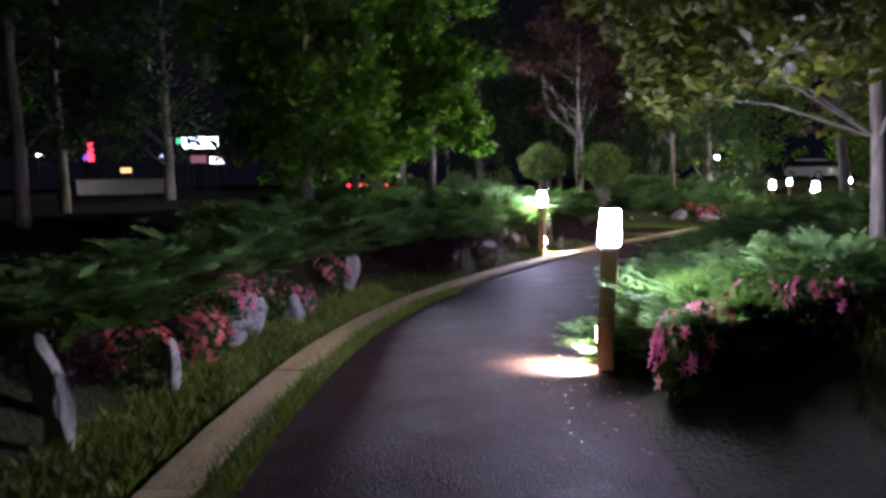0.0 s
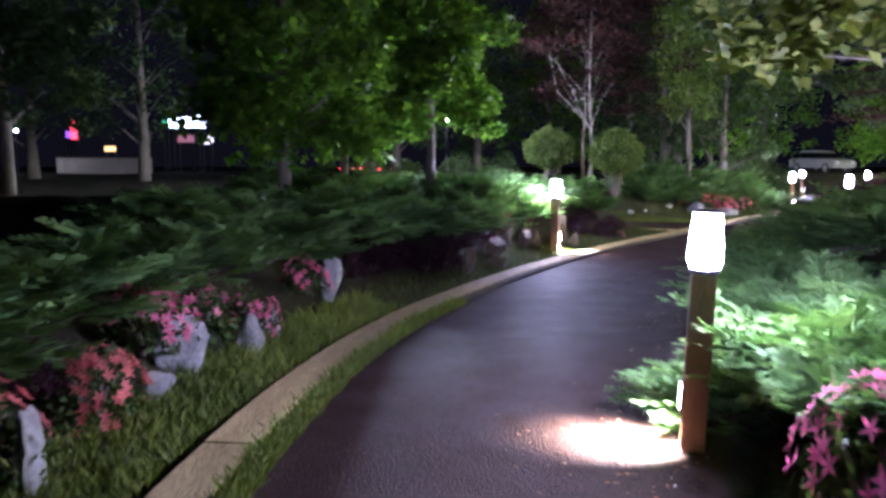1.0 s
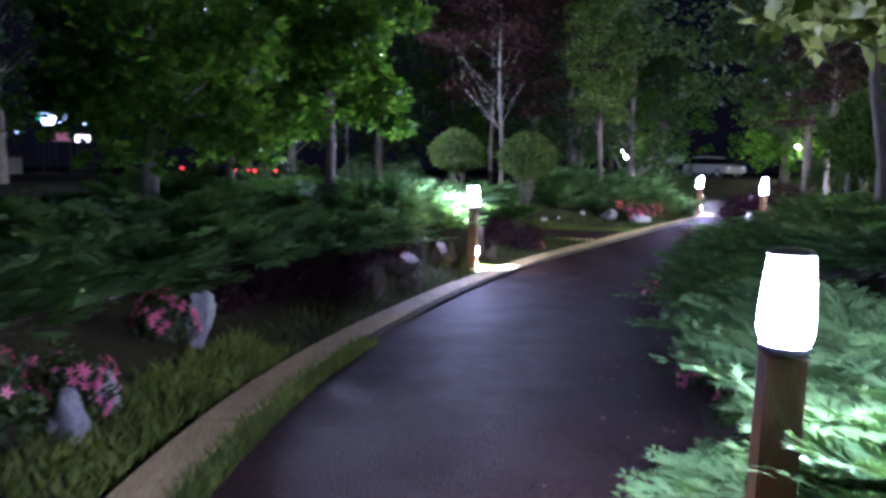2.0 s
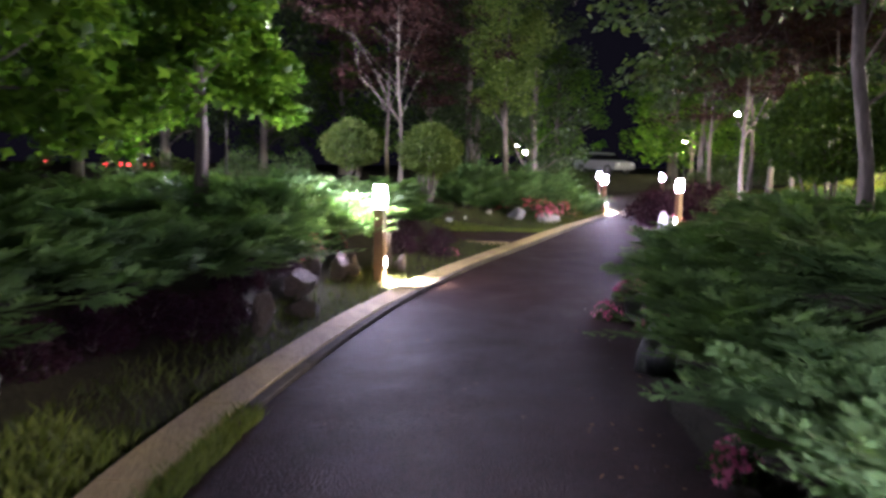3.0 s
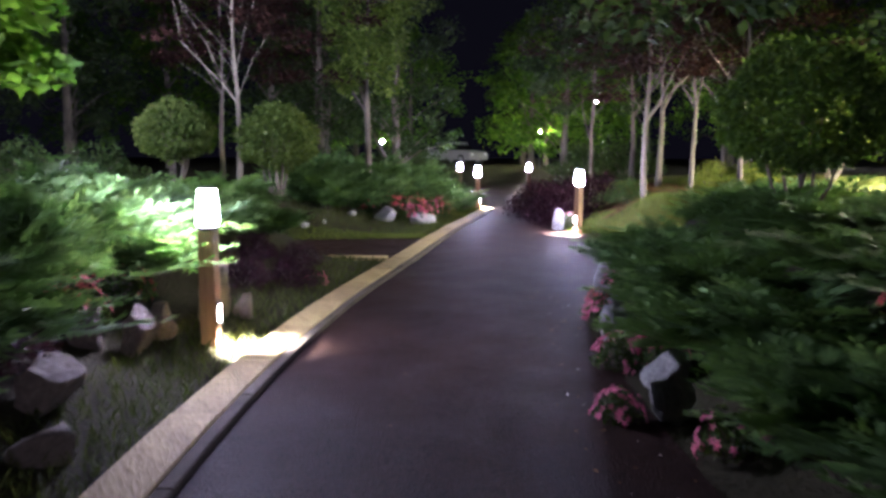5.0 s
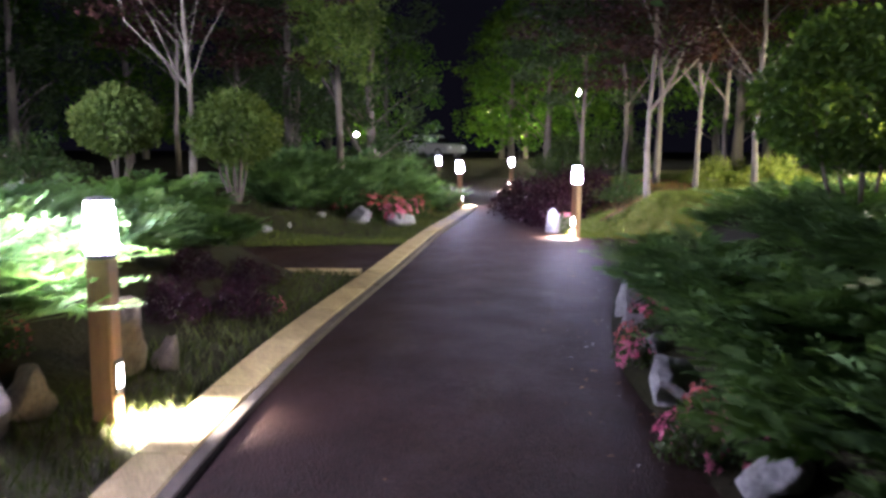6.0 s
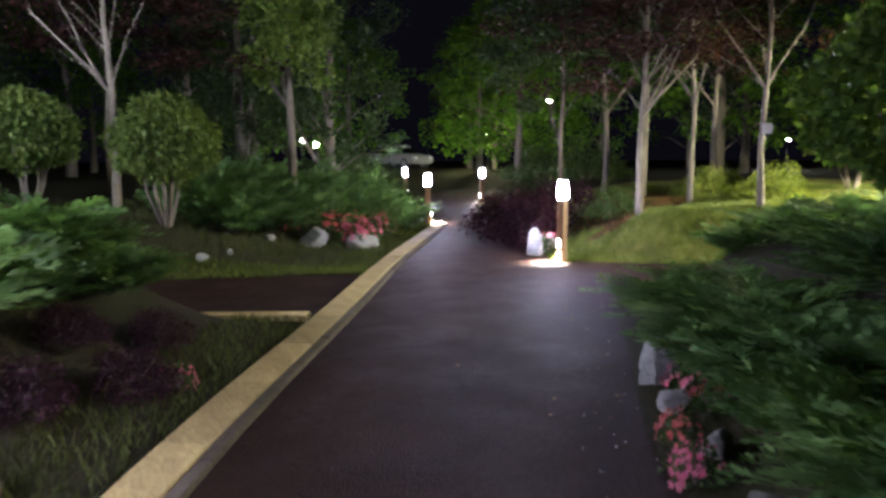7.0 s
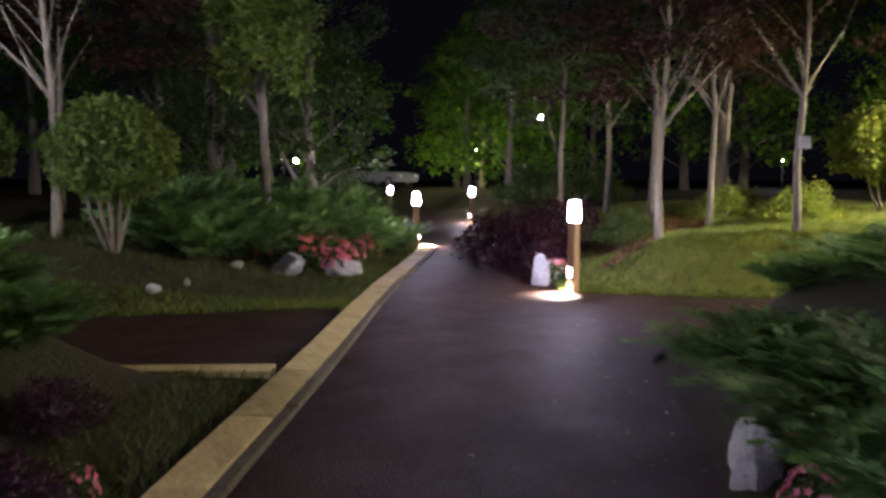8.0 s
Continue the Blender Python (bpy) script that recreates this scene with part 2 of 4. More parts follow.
def smooth_line(pts, step=0.25):
    """A Catmull-Rom line through points, at even steps."""
    P = [np.array(p, float) for p in pts]
    P = [2 * P[0] - P[1]] + P + [2 * P[-1] - P[-2]]
    out = []
    for i in range(1, len(P) - 2):
        a, b, c, d = P[i - 1:i + 3]
        for t in np.linspace(0, 1, 12, endpoint=False):
            out.append(0.5 * (2 * b + (c - a) * t + (2 * a - 5 * b + 4 * c - d) * t * t + (3 * b - a - 3 * c + d) * t ** 3))
    out.append(P[-2])
    out = np.array(out)
    s = np.r_[0, np.cumsum(np.linalg.norm(np.diff(out, axis=0), axis=1))]
    q = np.arange(0, s[-1], step)
    return np.c_[np.interp(q, s, out[:, 0]), np.interp(q, s, out[:, 1])]


def offset(line, d):
    """The line moved to its right by d."""
    t = np.gradient(line, axis=0)
    t /= np.linalg.norm(t, axis=1)[:, None]
    return line + d * np.c_[t[:, 1], -t[:, 0]]


KERB_W = 0.235


def eased(line, width=11, rounds=2):
    """The line with short waves taken out, its ends kept."""
    w = np.ones(width) / width
    for _ in range(rounds):
        pad = np.r_[np.repeat(line[:1], width // 2, 0), line, np.repeat(line[-1:], width // 2, 0)]
        even = np.c_[np.convolve(pad[:, 0], w, "valid"), np.convolve(pad[:, 1], w, "valid")]
        even[:width], even[-width:] = line[:width], line[-width:]
        line = even
    return line


kerb_l = offset(eased(smooth_line(KERB)), 0.03)
kerb_r = offset(kerb_l, KERB_W)
right_l = smooth_line(RIGHT)
SIDE_LEFT = np.array([(4.46, 16.42), (3.5, 17.0), (1.0, 18.45), (-4.0, 21.5), (-3.4, 23.3), (0.5, 20.7), (2.4, 19.75), (4.15, 19.10), (5.92, 18.5)])
SIDE_RIGHT = np.array([(6.4, 15.1), (8.0, 15.9), (10.0, 14.8), (15.0, 11.0), (16.0, 12.6), (11.0, 16.0), (9.45, 17.1), (8.75, 18.0), (8.3, 18.2)])
MAIN = np.r_[kerb_l[::2], right_l[::-2]]


def seg_dist(P, poly, closed=True):
    A = np.asarray(poly, float)
    B = np.roll(A, -1, axis=0) if closed else A[1:]
    A = A if closed else A[:-1]
    best = np.full(len(P), 1e9)
    for a, b in zip(A, B):
        ab = b - a
        t = np.clip(((P - a) @ ab) / (ab @ ab + 1e-12), 0, 1)
        best = np.minimum(best, np.linalg.norm(P - a - t[:, None] * ab, axis=1))
    return best


def inside(P, poly):
    A = np.asarray(poly, float)
    B = np.roll(A, -1, axis=0)
    c = np.zeros(len(P), bool)
    for (x1, y1), (x2, y2) in zip(A, B):
        if y1 != y2:
            hit = ((y1 > P[:, 1]) != (y2 > P[:, 1])) & (P[:, 0] < (x2 - x1) * (P[:, 1] - y1) / (y2 - y1) + x1)
            c ^= hit
    return c


def ss(a, b, x):
    t = np.clip((x - a) / (b - a), 0, 1)
    return t * t * (3 - 2 * t)


def heights(P):
    """The ground's height: flat along the paths, banks on both sides."""
    P = np.asarray(P, float).reshape(-1, 2)
    dm = np.where(inside(P, MAIN), 0, seg_dist(P, MAIN))
    ds = np.minimum(np.where(inside(P, SIDE_LEFT), 0, seg_dist(P, SIDE_LEFT)), np.where(inside(P, SIDE_RIGHT), 0, seg_dist(P, SIDE_RIGHT)))
    gentle = ss(16.5, 18.5, P[:, 1]) * (P[:, 0] < 0.78 * P[:, 1] - 8.0)
    h = (0.60 * (ss(0.1, 1.7, dm) * (1 - gentle) + ss(0.4, 3.0, dm) * gentle) + 0.22 * ss(1.7, 7, dm)) * ss(0, 0.95, ds)
    wob = 0.05 * np.sin(P[:, 0] * 1.7 + 0.6 * P[:, 1]) * np.sin(P[:, 1] * 1.3 - 0.4 * P[:, 0])
    h += wob * ss(0.3, 2, dm) * ss(0.1, 1, ds)
    return np.where((dm <= 0.02) | (ds <= 0.02), -0.035, h - 0.005)


def ground_z(x, y):
    return float(heights([(x, y)])[0])


def grid_lines(lo, hi, step, far):
    fine = np.arange(lo, hi, step)
    out, d = [], step
    p = hi
    while p < far:
        out.append(p)
        d *= 1.28
        p += d
    neg, d, p = [], step, lo
    while p > -far:
        d *= 1.28
        p -= d
        neg.append(p)
    return np.r_[neg[::-1], fine, out]


gx, gy = grid_lines(-9, 19, 0.2, 900), grid_lines(-6, 36, 0.2, 900)
GX, GY = np.meshgrid(gx, gy)
GP = np.c_[GX.ravel(), GY.ravel()]
GZ = heights(GP)
nx, ny = len(gx), len(gy)
idx = np.arange(nx * ny).reshape(ny, nx)
gF = np.c_[idx[:-1, :-1].ravel(), idx[:-1, 1:].ravel(), idx[1:, 1:].ravel(), idx[1:, :-1].ravel()]
g_me = mesh_np("ground", np.c_[GP, GZ], gF, M["soil"])
g_me.polygons.foreach_set("use_smooth", [True] * len(g_me.polygons))
tagged(new("ground", g_me), "dark garden soil with patchy grass on low banks", "ground", kind="structure")


def sheet(name, polys, z, material, label, category):
    bm = bmesh.new()
    for poly in polys:
        vs = [bm.verts.new((x, y, z)) for x, y in poly]
        bm.faces.new(vs)
    bmesh.ops.triangulate(bm, faces=bm.faces[:])
    bmesh.ops.recalc_face_normals(bm, faces=bm.faces[:])
    for f in bm.faces:
        if f.normal.z < 0:
            f.normal_flip()
    me = bpy.data.meshes.new(name)
    bm.to_mesh(me)
    bm.free()
    me.materials.append(material)
    return tagged(new(name, me), label, category, kind="structure")


# the main path: a strip with a slight crown, the side paths 6 mm lower
n_s = 150
sl = np.linspace(0, 1, n_s)


def resample(line, q):
    s = np.r_[0, np.cumsum(np.linalg.norm(np.diff(line, axis=0), axis=1))]
    s /= s[-1]
    return np.c_[np.interp(q, s, line[:, 0]), np.interp(q, s, line[:, 1])]


pl, pr = resample(kerb_l, sl), resample(right_l, sl)
pl = pl + (pr - pl) * 0.05
pr = pr + (pr - pl) * 0.07
aV, aF = [], []
for i in range(n_s):
    for k in range(9):
        f = k / 8
        p = pl[i] * (1 - f) + pr[i] * f
        aV.append((p[0], p[1], 0.004 + 0.02 * (1 - (2 * f - 1) ** 2) - 0.002))
for i in range(n_s - 1):
    for k in range(8):
        a = i * 9 + k
        aF.append((a, a + 1, a + 10, a + 9))
tagged(new("path", mesh_from("path", aV, aF, M["asphalt"], True)), "dark asphalt footpath with faint stains and small litter", "path", kind="structure")
sheet("side_path_1", [SIDE_LEFT], -0.004, M["asphalt"], "dark asphalt side path behind a low kerb", "path")
sheet("side_path_2", [SIDE_RIGHT], -0.004, M["asphalt"], "dark asphalt side path between lawn and junipers", "path")


def along(line, a, b, gap, off0, off1, top, bottom, bevel):
    """Verts and faces of one kerb piece between the arc lengths a and b of a line."""
    s = np.r_[0, np.cumsum(np.linalg.norm(np.diff(line, axis=0), axis=1))]
    q = np.linspace(a + gap / 2, b - gap / 2, 4)
    lo, hi = offset(line, off0), offset(line, off1)
    L = np.c_[np.interp(q, s, lo[:, 0]), np.interp(q, s, lo[:, 1])]
    R = np.c_[np.interp(q, s, hi[:, 0]), np.interp(q, s, hi[:, 1])]
    v, f = [], []
    for l, r in zip(L, R):
        d = (r - l) / np.linalg.norm(r - l)
        l2, r2 = l + d * bevel, r - d * bevel
        v += [(*l, bottom), (*l, top - bevel), (*l2, top), (*r2, top), (*r, top - bevel), (*r, bottom)]
    for i in range(3):
        for k in range(5):
            a0 = i * 6 + k
            f.append((a0, a0 + 6, a0 + 7, a0 + 1))
    f += [(0, 1, 2, 3, 4, 5), (23, 22, 21, 20, 19, 18)]
    return v, f


def kerb_row(name, piece, line, start, end, length, off0, off1, top, material, label, seed):
    rs = random.Random(seed)
    owner = tagged(new(name), label, "kerb", kind="structure")
    a = start
    while a < end - 0.1:
        b2 = min(a + length * rs.uniform(0.96, 1.04), end)
        v, f = along(line, a, b2, 0.010, off0, off1, top + rs.uniform(-0.004, 0.004), -0.08, 0.008)
        bm = bmesh.new()
        vs = [bm.verts.new(p) for p in v]
        for face in f:
            bm.faces.new([vs[i] for i in face])
        bmesh.ops.recalc_face_normals(bm, faces=bm.faces[:])
        part(piece, bm, material, owner)
        a = b2
    return owner


s_kerb = np.r_[0, np.cumsum(np.linalg.norm(np.diff(kerb_l, axis=0), axis=1))]


def arc_at_y(y):
    return float(np.interp(y, kerb_l[:, 1], s_kerb))


kerb_row("kerb_1", "slab", kerb_l, arc_at_y(-6), arc_at_y(24.2), 0.98, 0.0, KERB_W, 0.045, M["slab"], "tan stone kerb slabs laid end to end", 3)
kerb_row("kerb_2", "edging_stone", kerb_l, arc_at_y(8.4), arc_at_y(24.2), 1.2, KERB_W + 0.002, KERB_W + 0.075, 0.041, M["edging"], "narrow grey concrete edging beside the kerb", 4)
side_line = smooth_line([(4.50, 16.40), (3.5, 16.98), (1.0, 18.43), (-3.9, 21.4)])
kerb_row("kerb_3", "kerbstone", side_line, 0.05, 7.5, 1.0, -0.20, 0.0, 0.04, M["slab"], "pale kerb along the side path", 5)


# ---------------------------------------------------------------- bollard lamps
def lathe(profile, sides, closed_top=True, closed_bottom=True):
    bm = bmesh.new()
    rings = []
    for r, z in profile:
        rings.append([bm.verts.new((r * math.cos(2 * math.pi * k / sides), r * math.sin(2 * math.pi * k / sides), z)) for k in range(sides)])
    for a, b2 in zip(rings, rings[1:]):
        for k in range(sides):
            bm.faces.new((a[k], a[(k + 1) % sides], b2[(k + 1) % sides], b2[k]))
    if closed_bottom:
        bm.faces.new(rings[0][::-1])
    if closed_top:
        bm.faces.new(rings[-1])
    return bm


def block(sx, sy, z0, z1, bevel=0.006, taper=1.0, at=(0, 0)):
    bm = bmesh.new()
    bmesh.ops.create_cube(bm, size=1)
    for v in bm.verts:
        k = taper if v.co.z > 0 else 1.0
        v.co = Vector((v.co.x * sx * k + at[0], v.co.y * sy * k + at[1], z0 if v.co.z < 0 else z1))
    if bevel:
        bmesh.ops.bevel(bm, geom=bm.edges[:], offset=bevel, segments=2, affect="EDGES")
    return bm


def bollard(m):
    """A square wooden post with a frosted tapered head and a low light panel on its +x face."""
    top = thing("bollard_lamp", "square brown wooden bollard with a glowing white head", "bollard lamp", "bollard lamps along the path", at=m)
    part("post", block(0.106, 0.106, -0.12, 0.775, 0.007, 0.97), M["post_wood"], top)
    part("collar", lathe([(0.050, 0.772), (0.066, 0.780), (0.066, 0.797), (0.055, 0.803)], 16), M["metal_dark"], top, "dark metal collar")
    head = part("lamp_head", lathe([(0.046, 0.800), (0.062, 0.808), (0.070, 0.828), (0.070, 0.872), (0.064, 0.950), (0.057, 1.030)], 16, closed_bottom=True), M["head"], top, "glowing frosted white lamp head")
    part("cap", lathe([(0.060, 1.031), (0.062, 1.038), (0.048, 1.050), (0.010, 1.054)], 16), M["metal_pale"], head, "thin pale metal cap")
    fr = part("panel_frame", block(0.014, 0.080, 0.150, 0.310, 0.003, 1.0, (0.0545, 0)), M["metal_dark"], top, "dark recessed frame")
    part("light_panel", block(0.010, 0.052, 0.180, 0.285, 0.002, 1.0, (0.0600, 0)), M["slot"], fr, "warm lit panel near the ground")
    return top


# place, and the heading of the face that carries the low panel
BOLLARDS = [(1.04, 4.82, 165, 2.0), (1.61, 12.70, -32, 0.0), (8.58, 18.12, 188, 0.6), (10.09, 24.16, -36, 0.0), (15.58, 30.32, 170, 0.0), (14.80, 33.80, -20, 0.0)]
first = bollard(pose(*BOLLARDS[0][:2], 0.0, 0, 0, BOLLARDS[0][2]) @ pose(0, 0, 0, 0, -BOLLARDS[0][3], 0))
for x, y, turn, lean in BOLLARDS[1:]:
    copy_thing(first, pose(x, y, 0.0, 0, 0, turn) @ pose(0, 0, 0, 0, -lean, 0))
for x, y, turn, lean in BOLLARDS:
    lamp = bpy.data.lights.new("panel_light", "SPOT")
    lamp.energy, lamp.color, lamp.spot_size, lamp.spot_blend, lamp.shadow_soft_size = 1500.0, WARM, radians(104), 0.6, 0.03
    a = radians(turn)
    eye = Vector((x + 0.115 * math.cos(a), y + 0.115 * math.sin(a), 0.235))
    ob = new("panel_light", lamp)
    ob.matrix_basis = look(eye, eye + Vector((math.cos(a) * 0.75, math.sin(a) * 0.75, -1.6)))


# ---------------------------------------------------------------- lamps on poles
def pole_lamp(x, y, z, material, label, size=0.10, brim=0.95, skirt=0.0):
    g = ground_z(x, y)
    h = z - g
    top = thing("street_lamp", label, "street lamp", "pole lamps in the park", at=pose(x, y, g))
    part("pole", lathe([(0.06, -0.1), (0.06, 0.12), (0.028, 0.16), (0.013, h - size - 0.04), (0.022, h - size)], 12), M["metal_dark"], top)
    bm = bmesh.new()
    bmesh.ops.create_icosphere(bm, subdivisions=2, radius=size)
    bmesh.ops.translate(bm, verts=bm.verts, vec=(0, 0, h))
    part("globe", bm, material, top, "glowing globe", True)
    # plate added under the globe to keep its light off the plants below
    if skirt:
        part("skirt", lathe([(0.03, h - size * 1.1), (size * skirt, h - size * 0.75), (size * skirt, h - size * 0.65), (0.03, h - size)], 16), M["metal_dark"], top)
    # with brim above 2 the hood is widened and lowered to block upward light
    part("hood", lathe([(size * brim, h + size * (0.75 if brim < 2 else -0.3)), (size * brim * 0.72, h + size * 1.05), (size * 0.2, h + size * 1.25)], 16), M["metal_dark"], top)
    return top


pole_lamp(0.11, 18.1, 2.60, M["globe"], "white globe lamp on a slim pole behind the maples", 0.055, 0.7, 1.6)
pole_lamp(0.12, 19.4, 2.28, M["globe_far"], "small white globe lamp on a slim pole behind the maples", 0.05)
pole_lamp(22.9, 36.2, 3.75, M["globe_far"], "white globe lamp on a tall slim pole", 0.085)
# unseen lamp, inferred from the lit lawn; wide hood added to darken the canopies
pole_lamp(14.3, 14.6, 2.85, M["globe_warm"], "warm globe lamp on a slim pole by the lawn", 0.10, 3.6)


# ---------------------------------------------------------------- junipers
def frond_shape(rs, length=0.6, stations=10):
    """One feathery spray: an arching stem with flat side sprigs of narrow scales."""
    V, F = [], []

    def blade(p, d, n, l, w, thin=False):
        side = np.cross(d, n)
        o = len(V)
        if thin:
            V.extend([p - side * w * 0.7, p + side * w * 0.7, p + d * l])
            F.append((o, o + 1, o + 2))
            return
        V.extend([p, p + d * l * 0.45 + side * w, p + d * l, p + d * l * 0.45 - side * w])
        F.extend([(o, o + 2, o + 1), (o, o + 3, o + 2)])

    for i in range(stations):
        t = (i + 0.6) / stations
        p = np.array([0, length * t, 0.10 * length * math.sin(t * 2.6) + rs.normal() * 0.006])
        fwd = np.array([0, 1, 0.25 * math.cos(t * 2.6)])
        fwd /= np.linalg.norm(fwd)
        l = length * (0.36 * (1 - t) ** 0.7 + 0.10) * rs.uniform(0.75, 1.2)
        for sgn in (-1, 1):
            ang = rs.uniform(0.55, 0.95)
            d = np.array([sgn * math.sin(ang), math.cos(ang), rs.normal() * 0.22 + 0.10])
            d /= np.linalg.norm(d)
            n = np.array([rs.normal() * 0.35, rs.normal() * 0.35, 1.0])
            n /= np.linalg.norm(n)
            blade(p, d, n, l, l * 0.058 + 0.004)
            for k in (0.25, 0.45, 0.65):
                for s2 in (-1, 1):
                    d2 = d + s2 * 0.75 * np.cross(n, d) + rs.normal(size=3) * 0.12
                    d2 /= np.linalg.norm(d2)
                    blade(p + d * l * k, d2, n, l * (0.55 - 0.3 * k), l * 0.078 + 0.0045, True)
    blade(np.array([0, 0, 0.0]), np.array([0, 1.0, 0.08]), np.array([0, 0, 1.0]), length * 1.05, 0.010)
    return np.array(V), np.array(F)


def juniper_meshes(seed, fronds=105, radius=0.62, tall=0.55):
    rs = np.random.RandomState(seed)
    shapes = [frond_shape(rs) for _ in range(5)]
    Vs, Fs, tone, o = [], [], [], 0
    lean = rs.uniform(0, 6.28)
    stems = Tubes()
    for i in range(fronds):
        a, r = rs.uniform(0, 6.28), radius * math.sqrt(rs.uniform(0.02, 1))
        tier = rs.uniform(0.0, 1.0)
        base = np.array([r * math.cos(a) * 0.8, r * math.sin(a) * 0.8, 0.06 + tier * tall * (1 - 0.55 * (r / radius) ** 2)])
        head = a + rs.normal() * 0.55
        if rs.rand() < 0.3:
            head = lean + rs.normal() * 0.4
        el = radians(rs.uniform(10, 56)) * (1.25 - 0.5 * r / radius)
        y = np.array([math.cos(head) * math.cos(el), math.sin(head) * math.cos(el), math.sin(el)])
        up = np.array([rs.normal() * 0.25, rs.normal() * 0.25, 1.0])
        x = np.cross(y, up)
        x /= np.linalg.norm(x)
        z = np.cross(x, y)
        V0, F0 = shapes[rs.randint(5)]
        V, F = stamp(V0, F0, base[None], x[None], y[None], z[None], [rs.uniform(0.65, 1.15)])
        Vs.append(V)
        Fs.append(F + o)
        tone.append(0.7 * rs.rand() + 0.3 * np.clip(V0[:, 1] / 0.6, 0, 1))
        o += len(V)
        if i % 8 == 0:
            stems.add([(0, 0, -0.1), (base[0] * 0.5, base[1] * 0.5, base[2] * 0.5), tuple(base)], [0.022, 0.014, 0.006], 5)
    me = mesh_np("foliage", np.concatenate(Vs), np.concatenate(Fs), M["juniper"])
    me.attributes.new("spray", "FLOAT", "POINT").data.foreach_set("value", np.concatenate(tone))
    return me, mesh_from("woody_base", stems.v, stems.f, M["bark"])


JUNIPERS = [juniper_meshes(40 + k) for k in range(5)]


def juniper(x, y, size=1.0, k=0, turn=0.0, tall=1.0, lift=0.0):
    fol, st = JUNIPERS[k % 5]
    top = thing("juniper_bush", "low spreading juniper with feathery green sprays", "bush", "junipers on the banks",
                at=pose(x, y, ground_z(x, y) - 0.03 + lift, 0, 0, turn) @ Matrix.Diagonal((size, size, size * tall, 1)))
    child("foliage", fol, top)
    child("woody_base", st, top)
    return top


rj = random.Random(12)
# left bank, behind the stones; then round the second bollard; beyond the side path; right bank
JUNIPER_SPOTS = [
    (-2.25, 4.3, 0.95), (-2.2, 5.6, 1.0), (-2.0, 6.9, 1.0), (-1.65, 8.1, 1.0), (-2.4, 9.0, 1.1),
    (-1.2, 9.3, 1.05), (-0.6, 10.4, 1.1), (-1.8, 10.6, 1.1), (-2.6, 2.6, 1.0),
    (0.0, 11.5, 1.1), (-1.0, 12.0, 1.15), (0.75, 13.0, 0.9), (0.35, 12.35, 0.8), (-0.2, 11.6, 0.8), (1.0, 13.35, 1.05), (0.2, 13.3, 1.2), (1.35, 14.3, 0.95), (0.5, 14.6, 1.15), (1.7, 15.6, 0.9), (0.6, 16.2, 1.1),
    (-0.8, 14.6, 1.2), (-2.2, 13.2, 1.2), (2.3, 16.6, 0.85),
    (5.6, 21.5, 0.9), (6.4, 21.9, 0.95), (7.2, 22.4, 1.0), (8.1, 22.95, 1.0), (8.9, 23.6, 1.0), (6.0, 22.8, 1.1), (7.2, 23.6, 1.15), (8.4, 24.4, 1.2), (4.9, 21.2, 0.8),
    (1.75, 4.9, 0.85), (1.72, 4.25, 0.68), (2.25, 4.4, 0.75), (2.0, 6.0, 0.95), (2.45, 7.1, 0.95), (2.8, 8.2, 0.95), (3.55, 7.9, 1.05), (3.4, 9.2, 0.9), (4.3, 9.0, 1.1),
    (3.95, 10.2, 0.92), (4.6, 11.2, 0.92), (5.0, 10.2, 1.1), (5.2, 12.1, 0.92), (5.7, 11.2, 1.1), (5.85, 13.0, 0.95), (6.5, 13.9, 0.95), (6.6, 12.4, 1.05), 
    (7.9, 13.8, 1.05), (8.6, 14.5, 0.9), (9.3, 14.0, 1.0), (8.35, 15.0, 0.7), (9.2, 14.9, 0.8), (2.8, 15.95, 0.6), (2.9, 16.65, 0.5), (2.5, 16.35, 0.75), (1.9, 15.1, 0.8), (2.75, 16.75, 0.6), (5.0, 20.55, 0.85), (5.6, 21.0, 0.9), (4.7, 21.2, 0.9), (5.2, 21.7, 1.0), (6.3, 21.6, 0.9), (6.9, 22.0, 0.9), (5.5, 22.3, 1.0), (6.9, 22.9, 1.1), (7.9, 23.7, 1.1), (4.4, 7.6, 1.15), (6.3, 10.3, 1.15), (1.35, 5.25, 0.62),
]
for i, (x, y, size) in enumerate(JUNIPER_SPOTS):
    tall = 0.86 if 0.3 < x < 0.9 and 12.2 < y < 13.2 else 0.62 if 0.1 < x < 1.5 and 12 < y < 14.9 else (0.80 if y > 20 else 0.62 if 1.8 < x < 3 and y > 15 else (0.50 if 1.2 < x < 2.1 and 5.0 < y < 6.1 else 0.64 if 1.6 < x < 2.7 and y < 4.95 else 0.44 if x > 1.5 and y < 16 else 0.50))
    if x > 1.3 and 5.4 < y < 16.5 and x > 0.7 * y - 4.5:
        near = np.linalg.norm(right_l - (x, y), axis=1).argmin()
        out = np.array([x, y]) - right_l[near]
        d = float(np.linalg.norm(out))
        x, y = (right_l[near] + out / d * max(d, 0.18 + 0.62 * size)).tolist()
    juniper(x, y, size, i, rj.uniform(0, 360), tall * rj.uniform(0.9, 1.1))
edge = offset(right_l, 0.74)
s_edge = np.r_[0, np.cumsum(np.linalg.norm(np.diff(edge, axis=0), axis=1))]
for i, q in enumerate(np.arange(14.2, 25.0, 0.58)):
    x, y = np.interp(q, s_edge, edge[:, 0]), np.interp(q, s_edge, edge[:, 1])
    juniper(float(x), float(y), rj.uniform(0.46, 0.58), i + 2, rj.uniform(0, 360), rj.uniform(0.60, 0.80))


